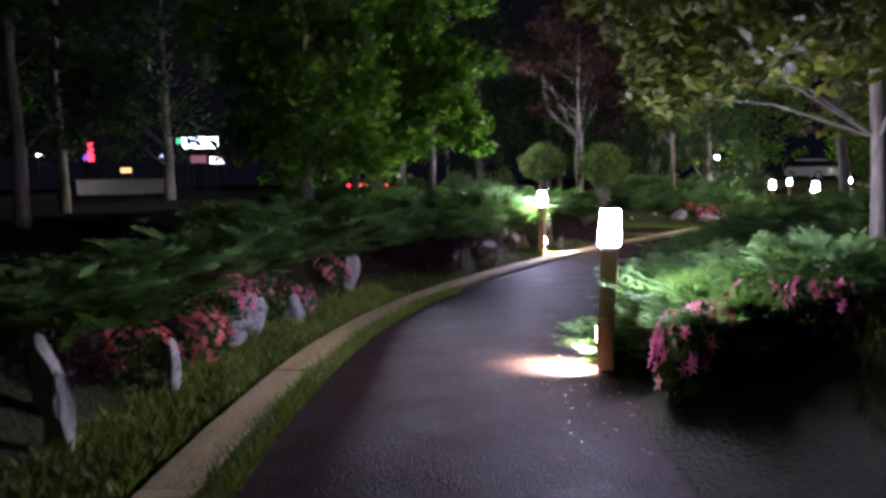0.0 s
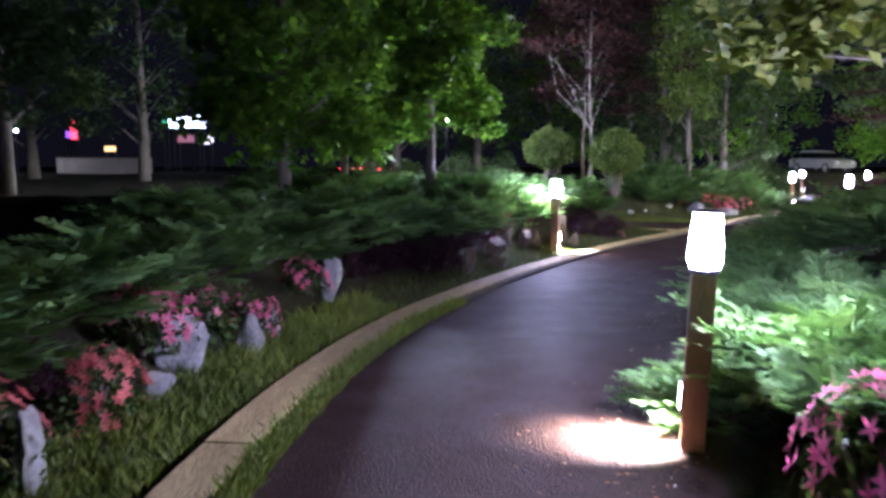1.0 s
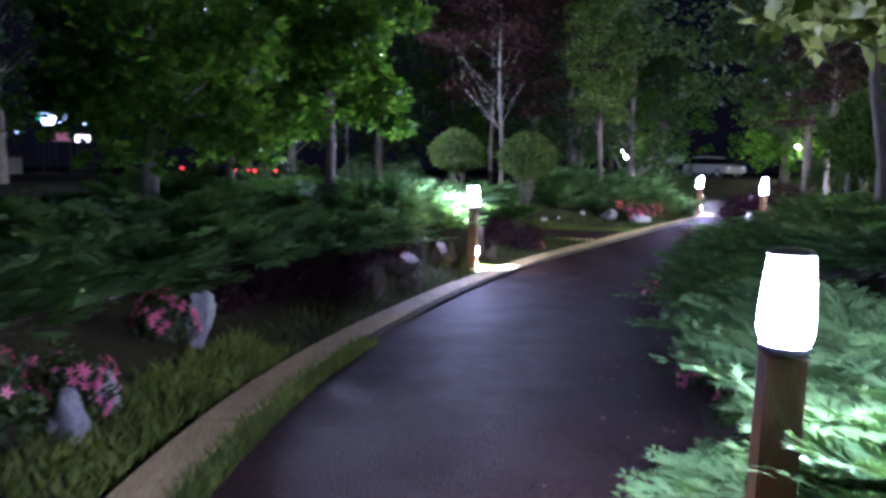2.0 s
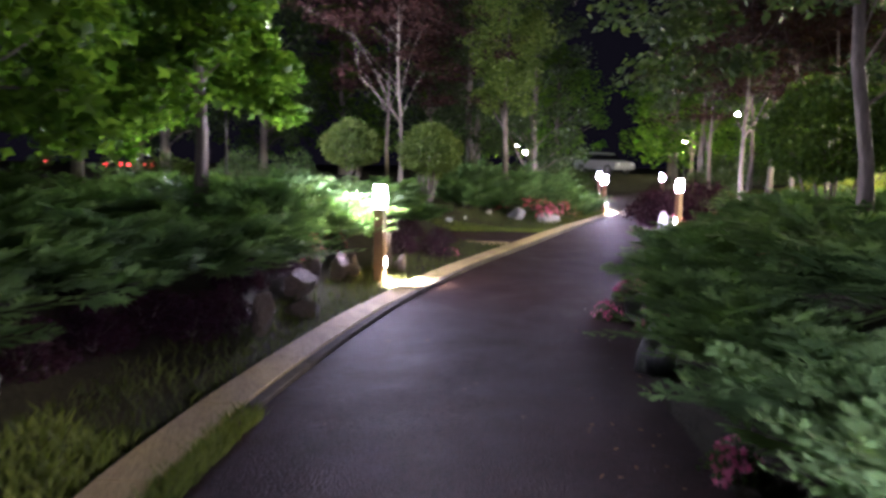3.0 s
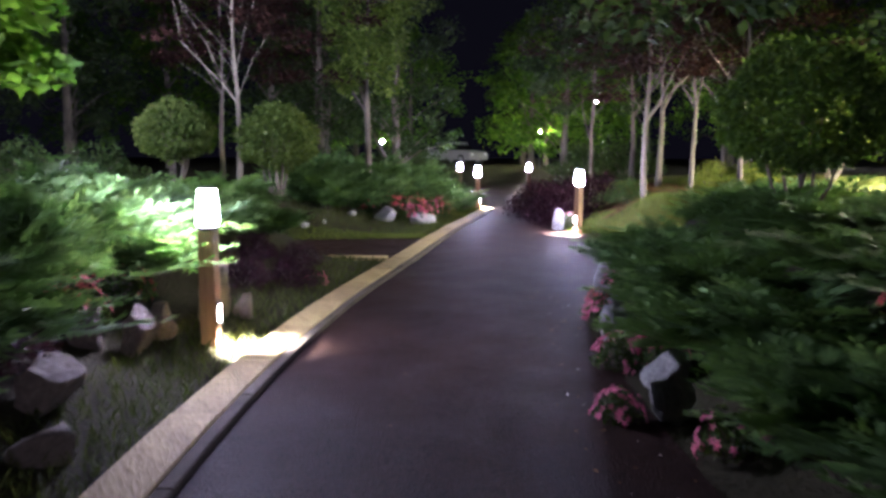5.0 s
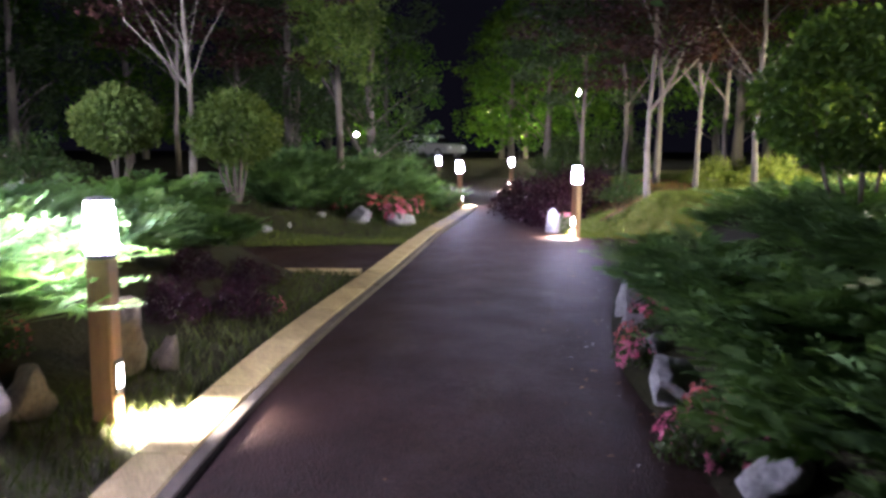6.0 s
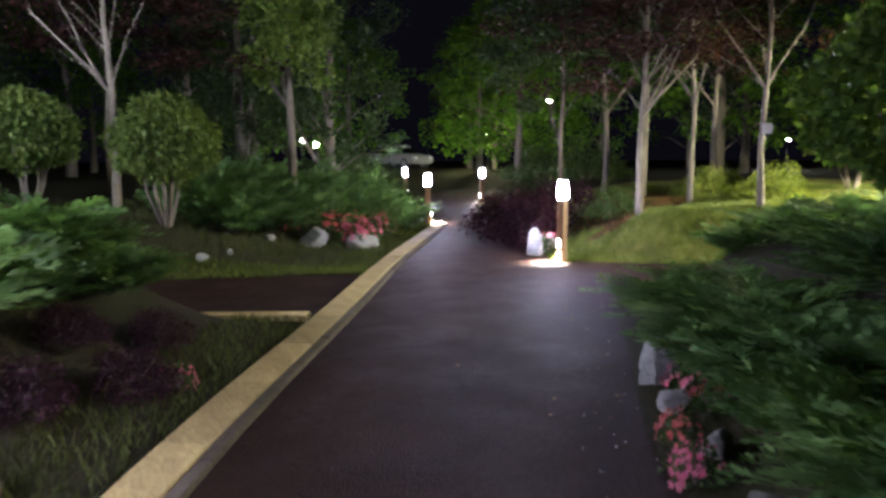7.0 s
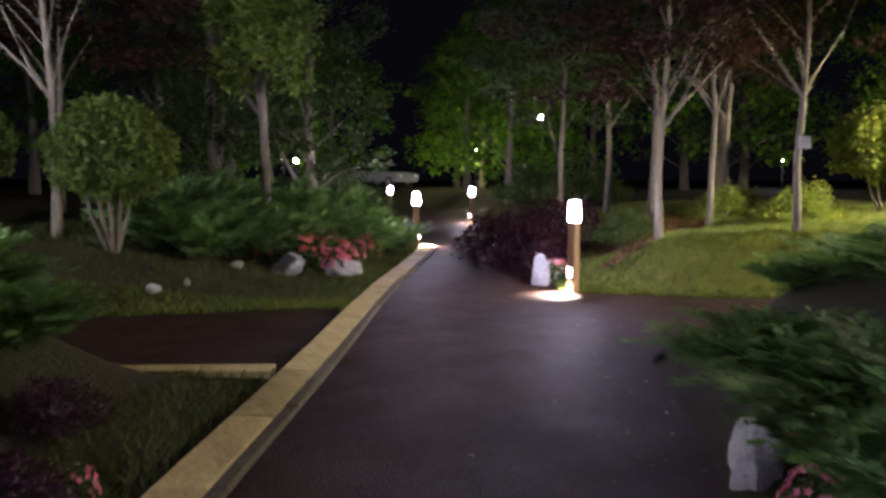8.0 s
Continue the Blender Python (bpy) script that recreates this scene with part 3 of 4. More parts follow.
# ---------------------------------------------------------------- trees
def tree_meshes(seed, height, trunk_r, crown_lo, profile, clumps, per, leaf, material, bark, lean=(0, 0), fork=0, lobed=False, clump_r=0.34, flat=0.7, up=0.5, split=True, every=5, drop=0.0):
    """Trunk with limbs, and a crown of leaf clumps at the limbs' ends. profile: the crown's radius at a fraction of its height."""
    rs, rd = np.random.RandomState(seed), random.Random(seed)
    tubes, limbs = Tubes(), []

    def limb(path, radii, sides):
        if split:
            v, f = ring_tube(path, radii, sides, 0.05, rd)
            limbs.append(mesh_from("branch", v, f, bark, True))
        else:
            tubes.add(path, radii, sides, 0.05, rd)

    n = 7
    spine = []
    for i in range(n):
        t = i / (n - 1)
        spine.append(Vector((lean[0] * t + 0.05 * rd.uniform(-1, 1) * (i > 0), lean[1] * t + 0.05 * rd.uniform(-1, 1) * (i > 0), height * 0.9 * t - 0.15 * (i == 0))))
    radii = [trunk_r * (1.25 if i == 0 else 1.0 - 0.8 * i / (n - 1)) for i in range(n)]
    tubes.add(spine, radii, 9, 0.06, rd)

    def on_spine(z):
        t = min(max(z / (height * 0.9), 0), 1) * (n - 1)
        i = min(int(t), n - 2)
        return spine[i].lerp(spine[i + 1], t - i)

    for k in range(fork):
        a = rd.uniform(0, 6.28) if k else 2.4
        z0 = crown_lo * rd.uniform(0.55, 0.8)
        p0 = on_spine(z0)
        out = Vector((math.cos(a), math.sin(a), 0))
        limb([p0, p0 + out * 0.22 + Vector((0, 0, 0.28)), p0 + out * rd.uniform(0.5, 0.75) + Vector((rd.uniform(-0.12, 0.12), rd.uniform(-0.12, 0.12), 0.85)), p0 + out * rd.uniform(0.8, 1.25) + Vector((rd.uniform(-0.25, 0.25), rd.uniform(-0.25, 0.25), 1.8))],
             [trunk_r * 0.50, trunk_r * 0.40, trunk_r * 0.27, trunk_r * 0.09], 7)
    cents, sizes = [], []
    for k in range(clumps):
        f = rs.uniform(-drop, 1) if drop else rs.uniform(0, 1) ** 0.85
        a = rs.uniform(0, 6.28)
        R = profile(max(f, 0.0))
        r = R * math.sqrt(rs.uniform(0.12, 1.0)) * rs.uniform(0.85, 1.12)
        z = crown_lo + f * (height - crown_lo)
        ax = on_spine(z)
        c = np.array([ax.x + r * math.cos(a), ax.y + r * math.sin(a), z + 0.12 * rs.normal()])
        q = max(z - 0.5 * r - 0.3, crown_lo * 0.75)
        p0 = on_spine(q)
        mid = p0.lerp(Vector(c), 0.5) + Vector((0, 0, 0.10 * r + rd.uniform(-0.06, 0.06)))
        br = max(trunk_r * 0.24 * (1 - 0.6 * f), 0.006)
        if k % every == 0:
            limb([p0, mid, Vector(c)], [br, br * 0.6, 0.004], 5)
        m2 = int(per * rs.uniform(0.5, 1.4))
        cr = clump_r * rs.uniform(0.6, 1.35)
        d = rs.normal(size=(m2, 3))
        d /= np.linalg.norm(d, axis=1)[:, None]
        d *= (rs.uniform(0, 1, m2) ** 0.45)[:, None] * cr
        d[:, 2] *= flat
        cents.append(c + d)
        sizes.append(rs.uniform(0.65, 1.3, m2) * leaf)
    V, F = leaves(np.concatenate(cents), np.concatenate(sizes), rs, up, lobed)
    return mesh_from("trunk", tubes.v, tubes.f, bark, True), mesh_np("crown", V, F, material), limbs


def plant(name, meshes, x, y, label, category="tree", group="", turn=0.0, size=1.0, sink=0.0, tall=1.0):
    top = thing(name, label, category, group, at=pose(x, y, ground_z(x, y) - sink, 0, 0, turn) @ Matrix.Diagonal((size, size, size * tall, 1)))
    trunk = child("trunk", meshes[0], top)
    child("crown", meshes[1], top)
    for me in meshes[2]:
        child("branch", me, trunk)
    return top


def egg(r, low=0.5, peak=0.35):
    """Crown radius: rising from low*r to r at peak, then down to a tip."""
    def f(t):
        return r * (low + (1 - low) * math.sin(min(t / peak, 1) * math.pi / 2)) if t < peak else r * max(math.cos((t - peak) / (1 - peak) * math.pi / 2) ** 0.7, 0.08)
    return f


MAPLE_A = tree_meshes(1, 6.6, 0.068, 1.9, egg(1.05, 0.75), 170, 135, 0.12, M["maple"], M["bark"], lobed=True, drop=0.16)
MAPLE_B = tree_meshes(2, 6.2, 0.080, 1.3, egg(1.35, 0.8), 150, 95, 0.12, M["maple"], M["bark"], lobed=True, drop=0.10)
# MAPLE_C: the shade is put into its leaf colour by the darker dull leaves
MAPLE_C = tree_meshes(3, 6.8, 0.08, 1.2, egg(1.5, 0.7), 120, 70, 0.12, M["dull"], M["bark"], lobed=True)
POPLAR = tree_meshes(4, 8.2, 0.070, 2.3, egg(1.05, 0.45, 0.45), 190, 150, 0.10, M["poplar"], M["bark_pale"], fork=2, every=9)
BROAD_A = tree_meshes(5, 4.6, 0.062, 1.2, egg(1.8, 0.9, 0.4), 190, 230, 0.095, M["olive"], M["bark"], lean=(-0.2, 0.0), fork=0, flat=0.45, clump_r=0.42, every=9)
BROAD_B = tree_meshes(6, 5.2, 0.07, 1.6, egg(2.0, 0.9, 0.4), 150, 200, 0.10, M["dull"], M["bark"], lean=(-0.3, 0.1), fork=0, flat=0.45, clump_r=0.45, every=8)
RED_A = tree_meshes(7, 4.9, 0.048, 1.9, egg(1.9, 0.8, 0.4), 115, 115, 0.09, M["red_leaf"], M["bark"], fork=2, flat=0.22, clump_r=0.5, up=1.2, every=8)
RED_B = tree_meshes(8, 5.4, 0.045, 2.1, egg(1.6, 0.8, 0.4), 105, 115, 0.09, M["red_leaf"], M["bark"], fork=2, flat=0.22, clump_r=0.5, up=1.2, every=8)
DULL_A = tree_meshes(9, 6.5, 0.065, 2.6, egg(1.7, 0.8, 0.4), 85, 130, 0.115, M["dull"], M["bark_pale"], fork=1, flat=0.4, clump_r=0.45, every=9)
FULL = tree_meshes(10, 6.6, 0.12, 0.7, egg(1.7, 0.75, 0.35), 140, 65, 0.12, M["dull"], M["bark"], fork=1, every=9)
FAR_A = tree_meshes(11, 8.5, 0.16, 1.2, egg(2.6, 0.8, 0.4), 120, 55, 0.20, M["dull"], M["bark"], clump_r=0.6, split=False)
FAR_B = tree_meshes(12, 6.5, 0.14, 0.8, egg(2.4, 0.8, 0.4), 110, 55, 0.19, M["maple"], M["bark"], clump_r=0.6, split=False)

plant("maple_tree", MAPLE_A, -0.19, 12.6, "slim young maple with bright green backlit leaves", group="maples on the bank", turn=20)
plant("maple_tree", MAPLE_B, -1.9, 10.9, "young maple with dense green leaves above junipers", group="maples on the bank", turn=80)
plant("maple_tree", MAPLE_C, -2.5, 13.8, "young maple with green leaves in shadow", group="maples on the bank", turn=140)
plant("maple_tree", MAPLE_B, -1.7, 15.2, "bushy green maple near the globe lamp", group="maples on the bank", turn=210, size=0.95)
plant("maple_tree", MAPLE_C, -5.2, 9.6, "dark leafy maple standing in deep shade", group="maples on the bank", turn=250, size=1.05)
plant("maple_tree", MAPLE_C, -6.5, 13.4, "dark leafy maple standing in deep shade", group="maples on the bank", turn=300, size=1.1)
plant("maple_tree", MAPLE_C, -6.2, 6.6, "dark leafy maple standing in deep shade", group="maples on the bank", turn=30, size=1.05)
plant("poplar_tree", POPLAR, 6.45, 22.1, "tall slender tree with pale green foliage and bare lower trunk", turn=0)
plant("leafy_tree", FULL, 8.7, 25.9, "dense dull green tree behind the juniper hedge", turn=40)
plant("leafy_tree", FULL, 7.6, 28.5, "dense dull green tree behind the juniper hedge", turn=140, size=1.1)
plant("red_maple", RED_A, 3.66, 20.9, "slender Japanese maple with dark red layered crown", turn=0, size=1.1)
plant("red_maple", RED_B, 4.2, 24.8, "slender Japanese maple with dark red crown in shade", turn=70, size=1.15)
plant("broad_tree", BROAD_A, 2.95, 5.1, "spreading tree with olive green layered leaves over the path", turn=0)
plant("broad_tree", BROAD_B, 5.15, 9.9, "spreading tree with olive green crown beside junipers", turn=0)
plant("lawn_tree", RED_A, 10.0, 18.15, "pale forked tree with dark reddish canopy on the lawn", group="trees on the lawn", turn=160)
plant("lawn_tree", RED_B, 11.1, 17.05, "slender pale tree with dark red canopy on the lawn", group="trees on the lawn", turn=20)
plant("lawn_tree", RED_B, 11.75, 18.85, "pale forked tree with dark red canopy on the lawn", group="trees on the lawn", turn=100)
plant("lawn_tree", DULL_A, 14.9, 21.0, "straight pale trunk with high dull green canopy", group="trees on the lawn", turn=10)
plant("lawn_tree", DULL_A, 12.8, 20.9, "straight pale trunk with high dull green canopy", group="trees on the lawn", turn=130)
plant("lawn_tree", DULL_A, 13.8, 23.0, "straight pale trunk with high dull green canopy", group="trees on the lawn", turn=220)
plant("lawn_tree", DULL_A, 12.3, 22.6, "straight pale trunk with high dull green canopy", group="trees on the lawn", turn=300, size=0.9)
# woods further off
rf = random.Random(5)
FAR_SPOTS = [(19, 33), (24.0, 43), (27.5, 38), (17, 43), (14.5, 44), (27, 41), (27, 46), (11, 38), (8, 35), (5, 38), (1.5, 33), (-1.5, 29), (2, 41), (-3, 37), (-8, 23), (-11, 17),
             (-12, 9), (-13, 27), (21, 26), (24, 22), (26, 29), (20, 19.5), (-9.5, 3), (30, 35), (13, 50), (20, 54), (28, 50), (7, 48), (-4, 46)]
for i, (x, y) in enumerate(FAR_SPOTS):
    plant("far_tree", FAR_B if i < 6 else (FAR_A, FAR_B)[i % 3 == 0], x, y, "broad leafy tree at the edge of the dark woods", group="trees in the woods", turn=rf.uniform(0, 360), size=rf.uniform(0.85, 1.2))


# ---------------------------------------------------------------- clipped and loose shrubs
def dome_shrub(seed, r, z_lo, z_hi, n, leaf, material, stems, rough=0.07, top_flat=1.0):
    """A clipped crown: a shell of small leaves on bare, splayed stems."""
    rs, rd = np.random.RandomState(seed), random.Random(seed)
    cz, hz = (z_lo + z_hi) / 2, (z_hi - z_lo) / 2
    d = rs.normal(size=(n, 3))
    d /= np.linalg.norm(d, axis=1)[:, None]
    lump = 1 + rough * (np.sin(d[:, 0] * 7 + seed) + np.sin(d[:, 1] * 8 + 2 * seed) + np.sin(d[:, 2] * 9)) / 1.5
    rad = rs.uniform(0.55, 1.0, n) ** 0.5 * lump
    C = np.c_[d[:, 0] * r * rad, d[:, 1] * r * rad, cz + d[:, 2] * hz * rad]
    V, F = leaves(C, rs.uniform(0.6, 1.3, n) * leaf, rs, 0.3)
    tb = Tubes()
    for k in range(stems):
        a = 6.28 * k / stems + rd.uniform(-0.3, 0.3)
        s = rd.uniform(0.3, 0.6) * r
        e = (s * math.cos(a), s * math.sin(a), cz)
        m1 = (e[0] * 0.55 + rd.uniform(-0.04, 0.04), e[1] * 0.55 + rd.uniform(-0.04, 0.04), z_lo * 0.75)
        tb.add([(0.02 * math.cos(a), 0.02 * math.sin(a), -0.1), m1, e], [0.024, 0.019, 0.009], 6)
    return mesh_from("woody_base", tb.v, tb.f, M["bark_pale"], True), mesh_np("crown", V, F, material)


def shrub(name, meshes, x, y, label, group="", turn=0.0, size=1.0, lift=0.0):
    top = thing(name, label, "shrub", group, at=pose(x, y, ground_z(x, y) + lift, 0, 0, turn) @ Matrix.Diagonal((size, size, size, 1)))
    child("woody_base", meshes[0], top)
    child("crown", meshes[1], top)
    return top


BALL = dome_shrub(21, 0.62, 0.48, 1.52, 5200, 0.075, M["clipped"], 7)
shrub("clipped_shrub", BALL, 2.72, 21.5, "round clipped shrub on bare splayed stems", "clipped shrubs on the mound", 0)
shrub("clipped_shrub", BALL, 4.1, 20.1, "round clipped shrub on pale splayed stems", "clipped shrubs on the mound", 130)
shrub("rounded_shrub", dome_shrub(22, 0.88, 0.42, 1.72, 8500, 0.085, M["rounded"], 7, 0.09), 7.45, 12.95, "large rounded shrub with several bare stems")
shrub("yellow_shrub", dome_shrub(23, 0.75, 0.45, 1.55, 3800, 0.10, M["yellow"], 6, 0.12), 14.5, 17.9, "bright yellow-green shrub on slim pale stems")


def mound_shrub(seed, rx, h, n, leaf, material):
    rs = np.random.RandomState(seed)
    d = rs.normal(size=(n, 3))
    d /= np.linalg.norm(d, axis=1)[:, None]
    d[:, 2] = np.abs(d[:, 2])
    lump = 1 + 0.12 * (np.sin(d[:, 0] * 6 + seed) + np.sin(d[:, 1] * 7 + seed * 2) + np.sin(d[:, 2] * 8))
    rad = rs.uniform(0.35, 1.0, n) ** 0.5 * lump
    C = np.c_[d[:, 0] * rx * rad, d[:, 1] * rx * rad, d[:, 2] * h * rad]
    V, F = leaves(C, rs.uniform(0.6, 1.3, n) * leaf, rs, 0.2)
    tb = Tubes()
    for k in range(6):
        a = k * 1.05
        tb.add([(0, 0, -0.08), (rx * 0.3 * math.cos(a), rx * 0.3 * math.sin(a), h * 0.4), (rx * 0.6 * math.cos(a), rx * 0.6 * math.sin(a), h * 0.7)], [0.014, 0.010, 0.004], 5)
    return mesh_from("woody_base", tb.v, tb.f, M["bark"], True), mesh_np("crown", V, F, material)


MAROON = mound_shrub(31, 0.62, 0.62, 3200, 0.055, M["maroon"])
for x, y, s in [(2.70, 14.6, 0.40), (3.0, 15.35, 0.36), (2.45, 15.05, 0.36), (9.75, 20.3, 1.15), (10.3, 21.3, 1.25), (10.6, 22.3, 1.15), (11.2, 21.2, 1.3), (9.2, 19.5, 0.7)]:
    shrub("barberry_bush", MAROON, x, y, "dark maroon barberry bush beside the path", "maroon bushes", x * 70 % 360, s)
for k, (x, y, s) in enumerate([(-0.95, 8.7, 0.42), (-0.7, 9.2, 0.38), (-0.2, 9.9, 0.42), (-0.45, 9.75, 0.4), (0.0, 10.3, 0.36), (0.1, 11.0, 0.42), (0.45, 11.7, 0.42), (2.15, 14.2, 0.4), (-1.95, 3.9, 0.4), (-1.95, 4.8, 0.42)]):
    shrub("barberry_bush", MAROON, x, y, "small brownish-red barberry bush behind the kerb", "maroon bushes", k * 61, s)
YELLOWISH = mound_shrub(32, 0.6, 0.5, 2600, 0.06, M["yellow"])
for x, y, s in [(12.4, 18.0, 0.9), (13.2, 18.3, 1.0), (13.0, 19.6, 0.9), (14.0, 20.0, 0.9)]:
    shrub("yellow_bush", YELLOWISH, x, y, "low yellow-brown bush on the lawn", "low bushes on the lawn", x * 50 % 360, s)
DARKLOW = mound_shrub(33, 0.75, 0.62, 3000, 0.06, M["azalea"])
for x, y, s in [(10.7, 19.4, 0.7), (5.6, 23.2, 1.1), (6.6, 24.4, 1.2), (9.6, 26.2, 1.3), (11.2, 28.6, 1.4), (12.0, 33, 1.6), (21.5, 35.0, 2.0), (14.0, 37, 2.2), (18.9, 31.6, 1.6), (18.6, 29.0, 1.8),
                (13.0, 25.4, 0.9), (14.6, 26.6, 1.2), (1.6, 22.5, 1.0), (0.4, 21.8, 1.0), (-0.8, 17.6, 0.9), (-1.6, 19.4, 1.1), (0.9, 19.2, 0.7)]:
    shrub("low_shrub", DARKLOW, x, y, "low dark green shrub", "dark low shrubs", x * 50 % 360, s)


# ---------------------------------------------------------------- azaleas
FLOWER_V = [(0, 0, 0)] + [p for k in range(5) for p in ((0.42 * math.cos(k * 1.2566 - 0.45), 0.42 * math.sin(k * 1.2566 - 0.45), 0.14), (math.cos(k * 1.2566), math.sin(k * 1.2566), 0.28), (0.42 * math.cos(k * 1.2566 + 0.45), 0.42 * math.sin(k * 1.2566 + 0.45), 0.14))]
FLOWER_F = [f for k in range(5) for f in ((0, 1 + 3 * k, 2 + 3 * k), (0, 2 + 3 * k, 3 + 3 * k))]


def azalea_meshes(seed, petals, flowers=60):
    rs = np.random.RandomState(seed)
    st, cr = mound_shrub(seed, 0.24, 0.26, 620, 0.045, M["azalea"])
    # blossoms come in trusses
    tr = rs.normal(size=(9, 3))
    tr[:, 2] = np.abs(tr[:, 2]) + 0.25
    tr /= np.linalg.norm(tr, axis=1)[:, None]
    d = tr[rs.randint(0, 9, flowers)] + rs.normal(size=(flowers, 3)) * 0.20
    d /= np.linalg.norm(d, axis=1)[:, None]
    C = d * np.array([0.27, 0.27, 0.29]) * rs.uniform(0.92, 1.1, flowers)[:, None]
    a = rs.normal(size=(flowers, 3))
    x = np.cross(a, d)
    x /= np.linalg.norm(x, axis=1)[:, None]
    V, F = stamp(FLOWER_V, FLOWER_F, C, x, np.cross(d, x), d, rs.uniform(0.032, 0.046, flowers))
    return st, cr, mesh_np("blossom", V, F, petals)


AZ = {"pink": [azalea_meshes(60 + k, M["pink"]) for k in range(3)], "coral": [azalea_meshes(70 + k, M["coral"]) for k in range(3)]}
AZ_SPOTS = [
    (-1.72, 4.2, 0.95, "coral"), (-1.62, 4.95, 0.9, "coral"), (-1.68, 5.75, 1.1, "pink"), (-1.55, 6.25, 1.05, "pink"), (-1.35, 6.75, 0.8, "pink"), (-1.15, 7.95, 0.85, "pink"),
    (0.75, 12.35, 0.9, "coral"), (1.1, 13.0, 0.8, "coral"),
    (1.34, 3.95, 0.95, "pink"), (1.66, 3.95, 0.9, "pink"), (1.95, 3.85, 0.7, "pink"), (1.85, 6.4, 0.6, "pink"),
    (1.98, 7.2, 0.5, "pink"), (3.14, 9.75, 0.55, "pink"), (3.06, 10.38, 0.5, "pink"), (3.66, 11.12, 0.6, "pink"), (4.1, 9.55, 0.8, "coral"), (4.9, 9.6, 0.9, "pink"), (3.75, 8.9, 0.6, "pink"),
    (3.80, 10.92, 0.65, "pink"), (3.98, 11.30, 0.55, "coral"), (4.45, 12.30, 0.5, "pink"), (4.72, 12.62, 0.45, "coral"), (5.22, 13.02, 0.55, "pink"), (5.64, 13.52, 0.55, "pink"), (5.05, 12.75, 0.4, "coral"),
    (6.55, 21.05, 1.35, "coral"), (7.0, 21.35, 1.4, "coral"), (7.45, 21.75, 1.4, "pink"), (6.85, 20.95, 1.0, "pink"), (8.1, 22.45, 1.2, "coral"), (6.15, 20.95, 1.1, "coral"), (7.75, 22.0, 1.3, "coral"), (7.2, 21.25, 1.1, "pink"),
    (2.98, 14.75, 0.4, "pink"), (8.85, 18.75, 0.85, "pink"), (9.1, 19.0, 0.8, "coral"), (9.9, 24.6, 0.7, "coral"),
]
for i, (x, y, s, c) in enumerate(AZ_SPOTS):
    st, cr, bl = AZ[c][i % 3]
    top = thing("azalea_bush", f"small azalea bush with {c} blossoms", "azalea", "flowering azaleas", at=pose(x, y, ground_z(x, y) + 0.02, 0, 0, i * 77 % 360) @ Matrix.Diagonal((s, s, s * (1.65 if 1.1 < x < 2.1 and 3.6 < y < 4.2 else 1.15), 1)))
    child("woody_base", st, top)
    child("foliage", cr, top)
    child("blossom", bl, top, f"{c} blossoms")


# ---------------------------------------------------------------- stones
def rock_mesh(seed, material):
    bm = bmesh.new()
    bmesh.ops.create_icosphere(bm, subdivisions=3, radius=1)
    rd = random.Random(seed)
    cuts = [(Vector((rd.gauss(0, 1), rd.gauss(0, 1), rd.gauss(0, 0.8))).normalized(), rd.uniform(0.42, 0.85)) for _ in range(11)]
    for v in bm.verts:
        for n, d in cuts:
            k = v.co.dot(n) - d
            if k > 0:
                v.co -= n * k * 0.96
        v.co += v.co.normalized() * 0.19 * noise.noise(v.co * 2.0 + Vector((seed, 0, 0))) + v.co.normalized() * 0.08 * noise.noise(v.co * 5.5 + Vector((0, seed, 0)))
    me = bpy.data.meshes.new("rock")
    bm.to_mesh(me)
    bm.free()
    me.materials.append(material)
    return me


ROCKS = [rock_mesh(80 + k, M["rock"]) for k in range(5)]
TAN_ROCKS = [rock_mesh(90 + k, M["rock_tan"]) for k in range(3)]
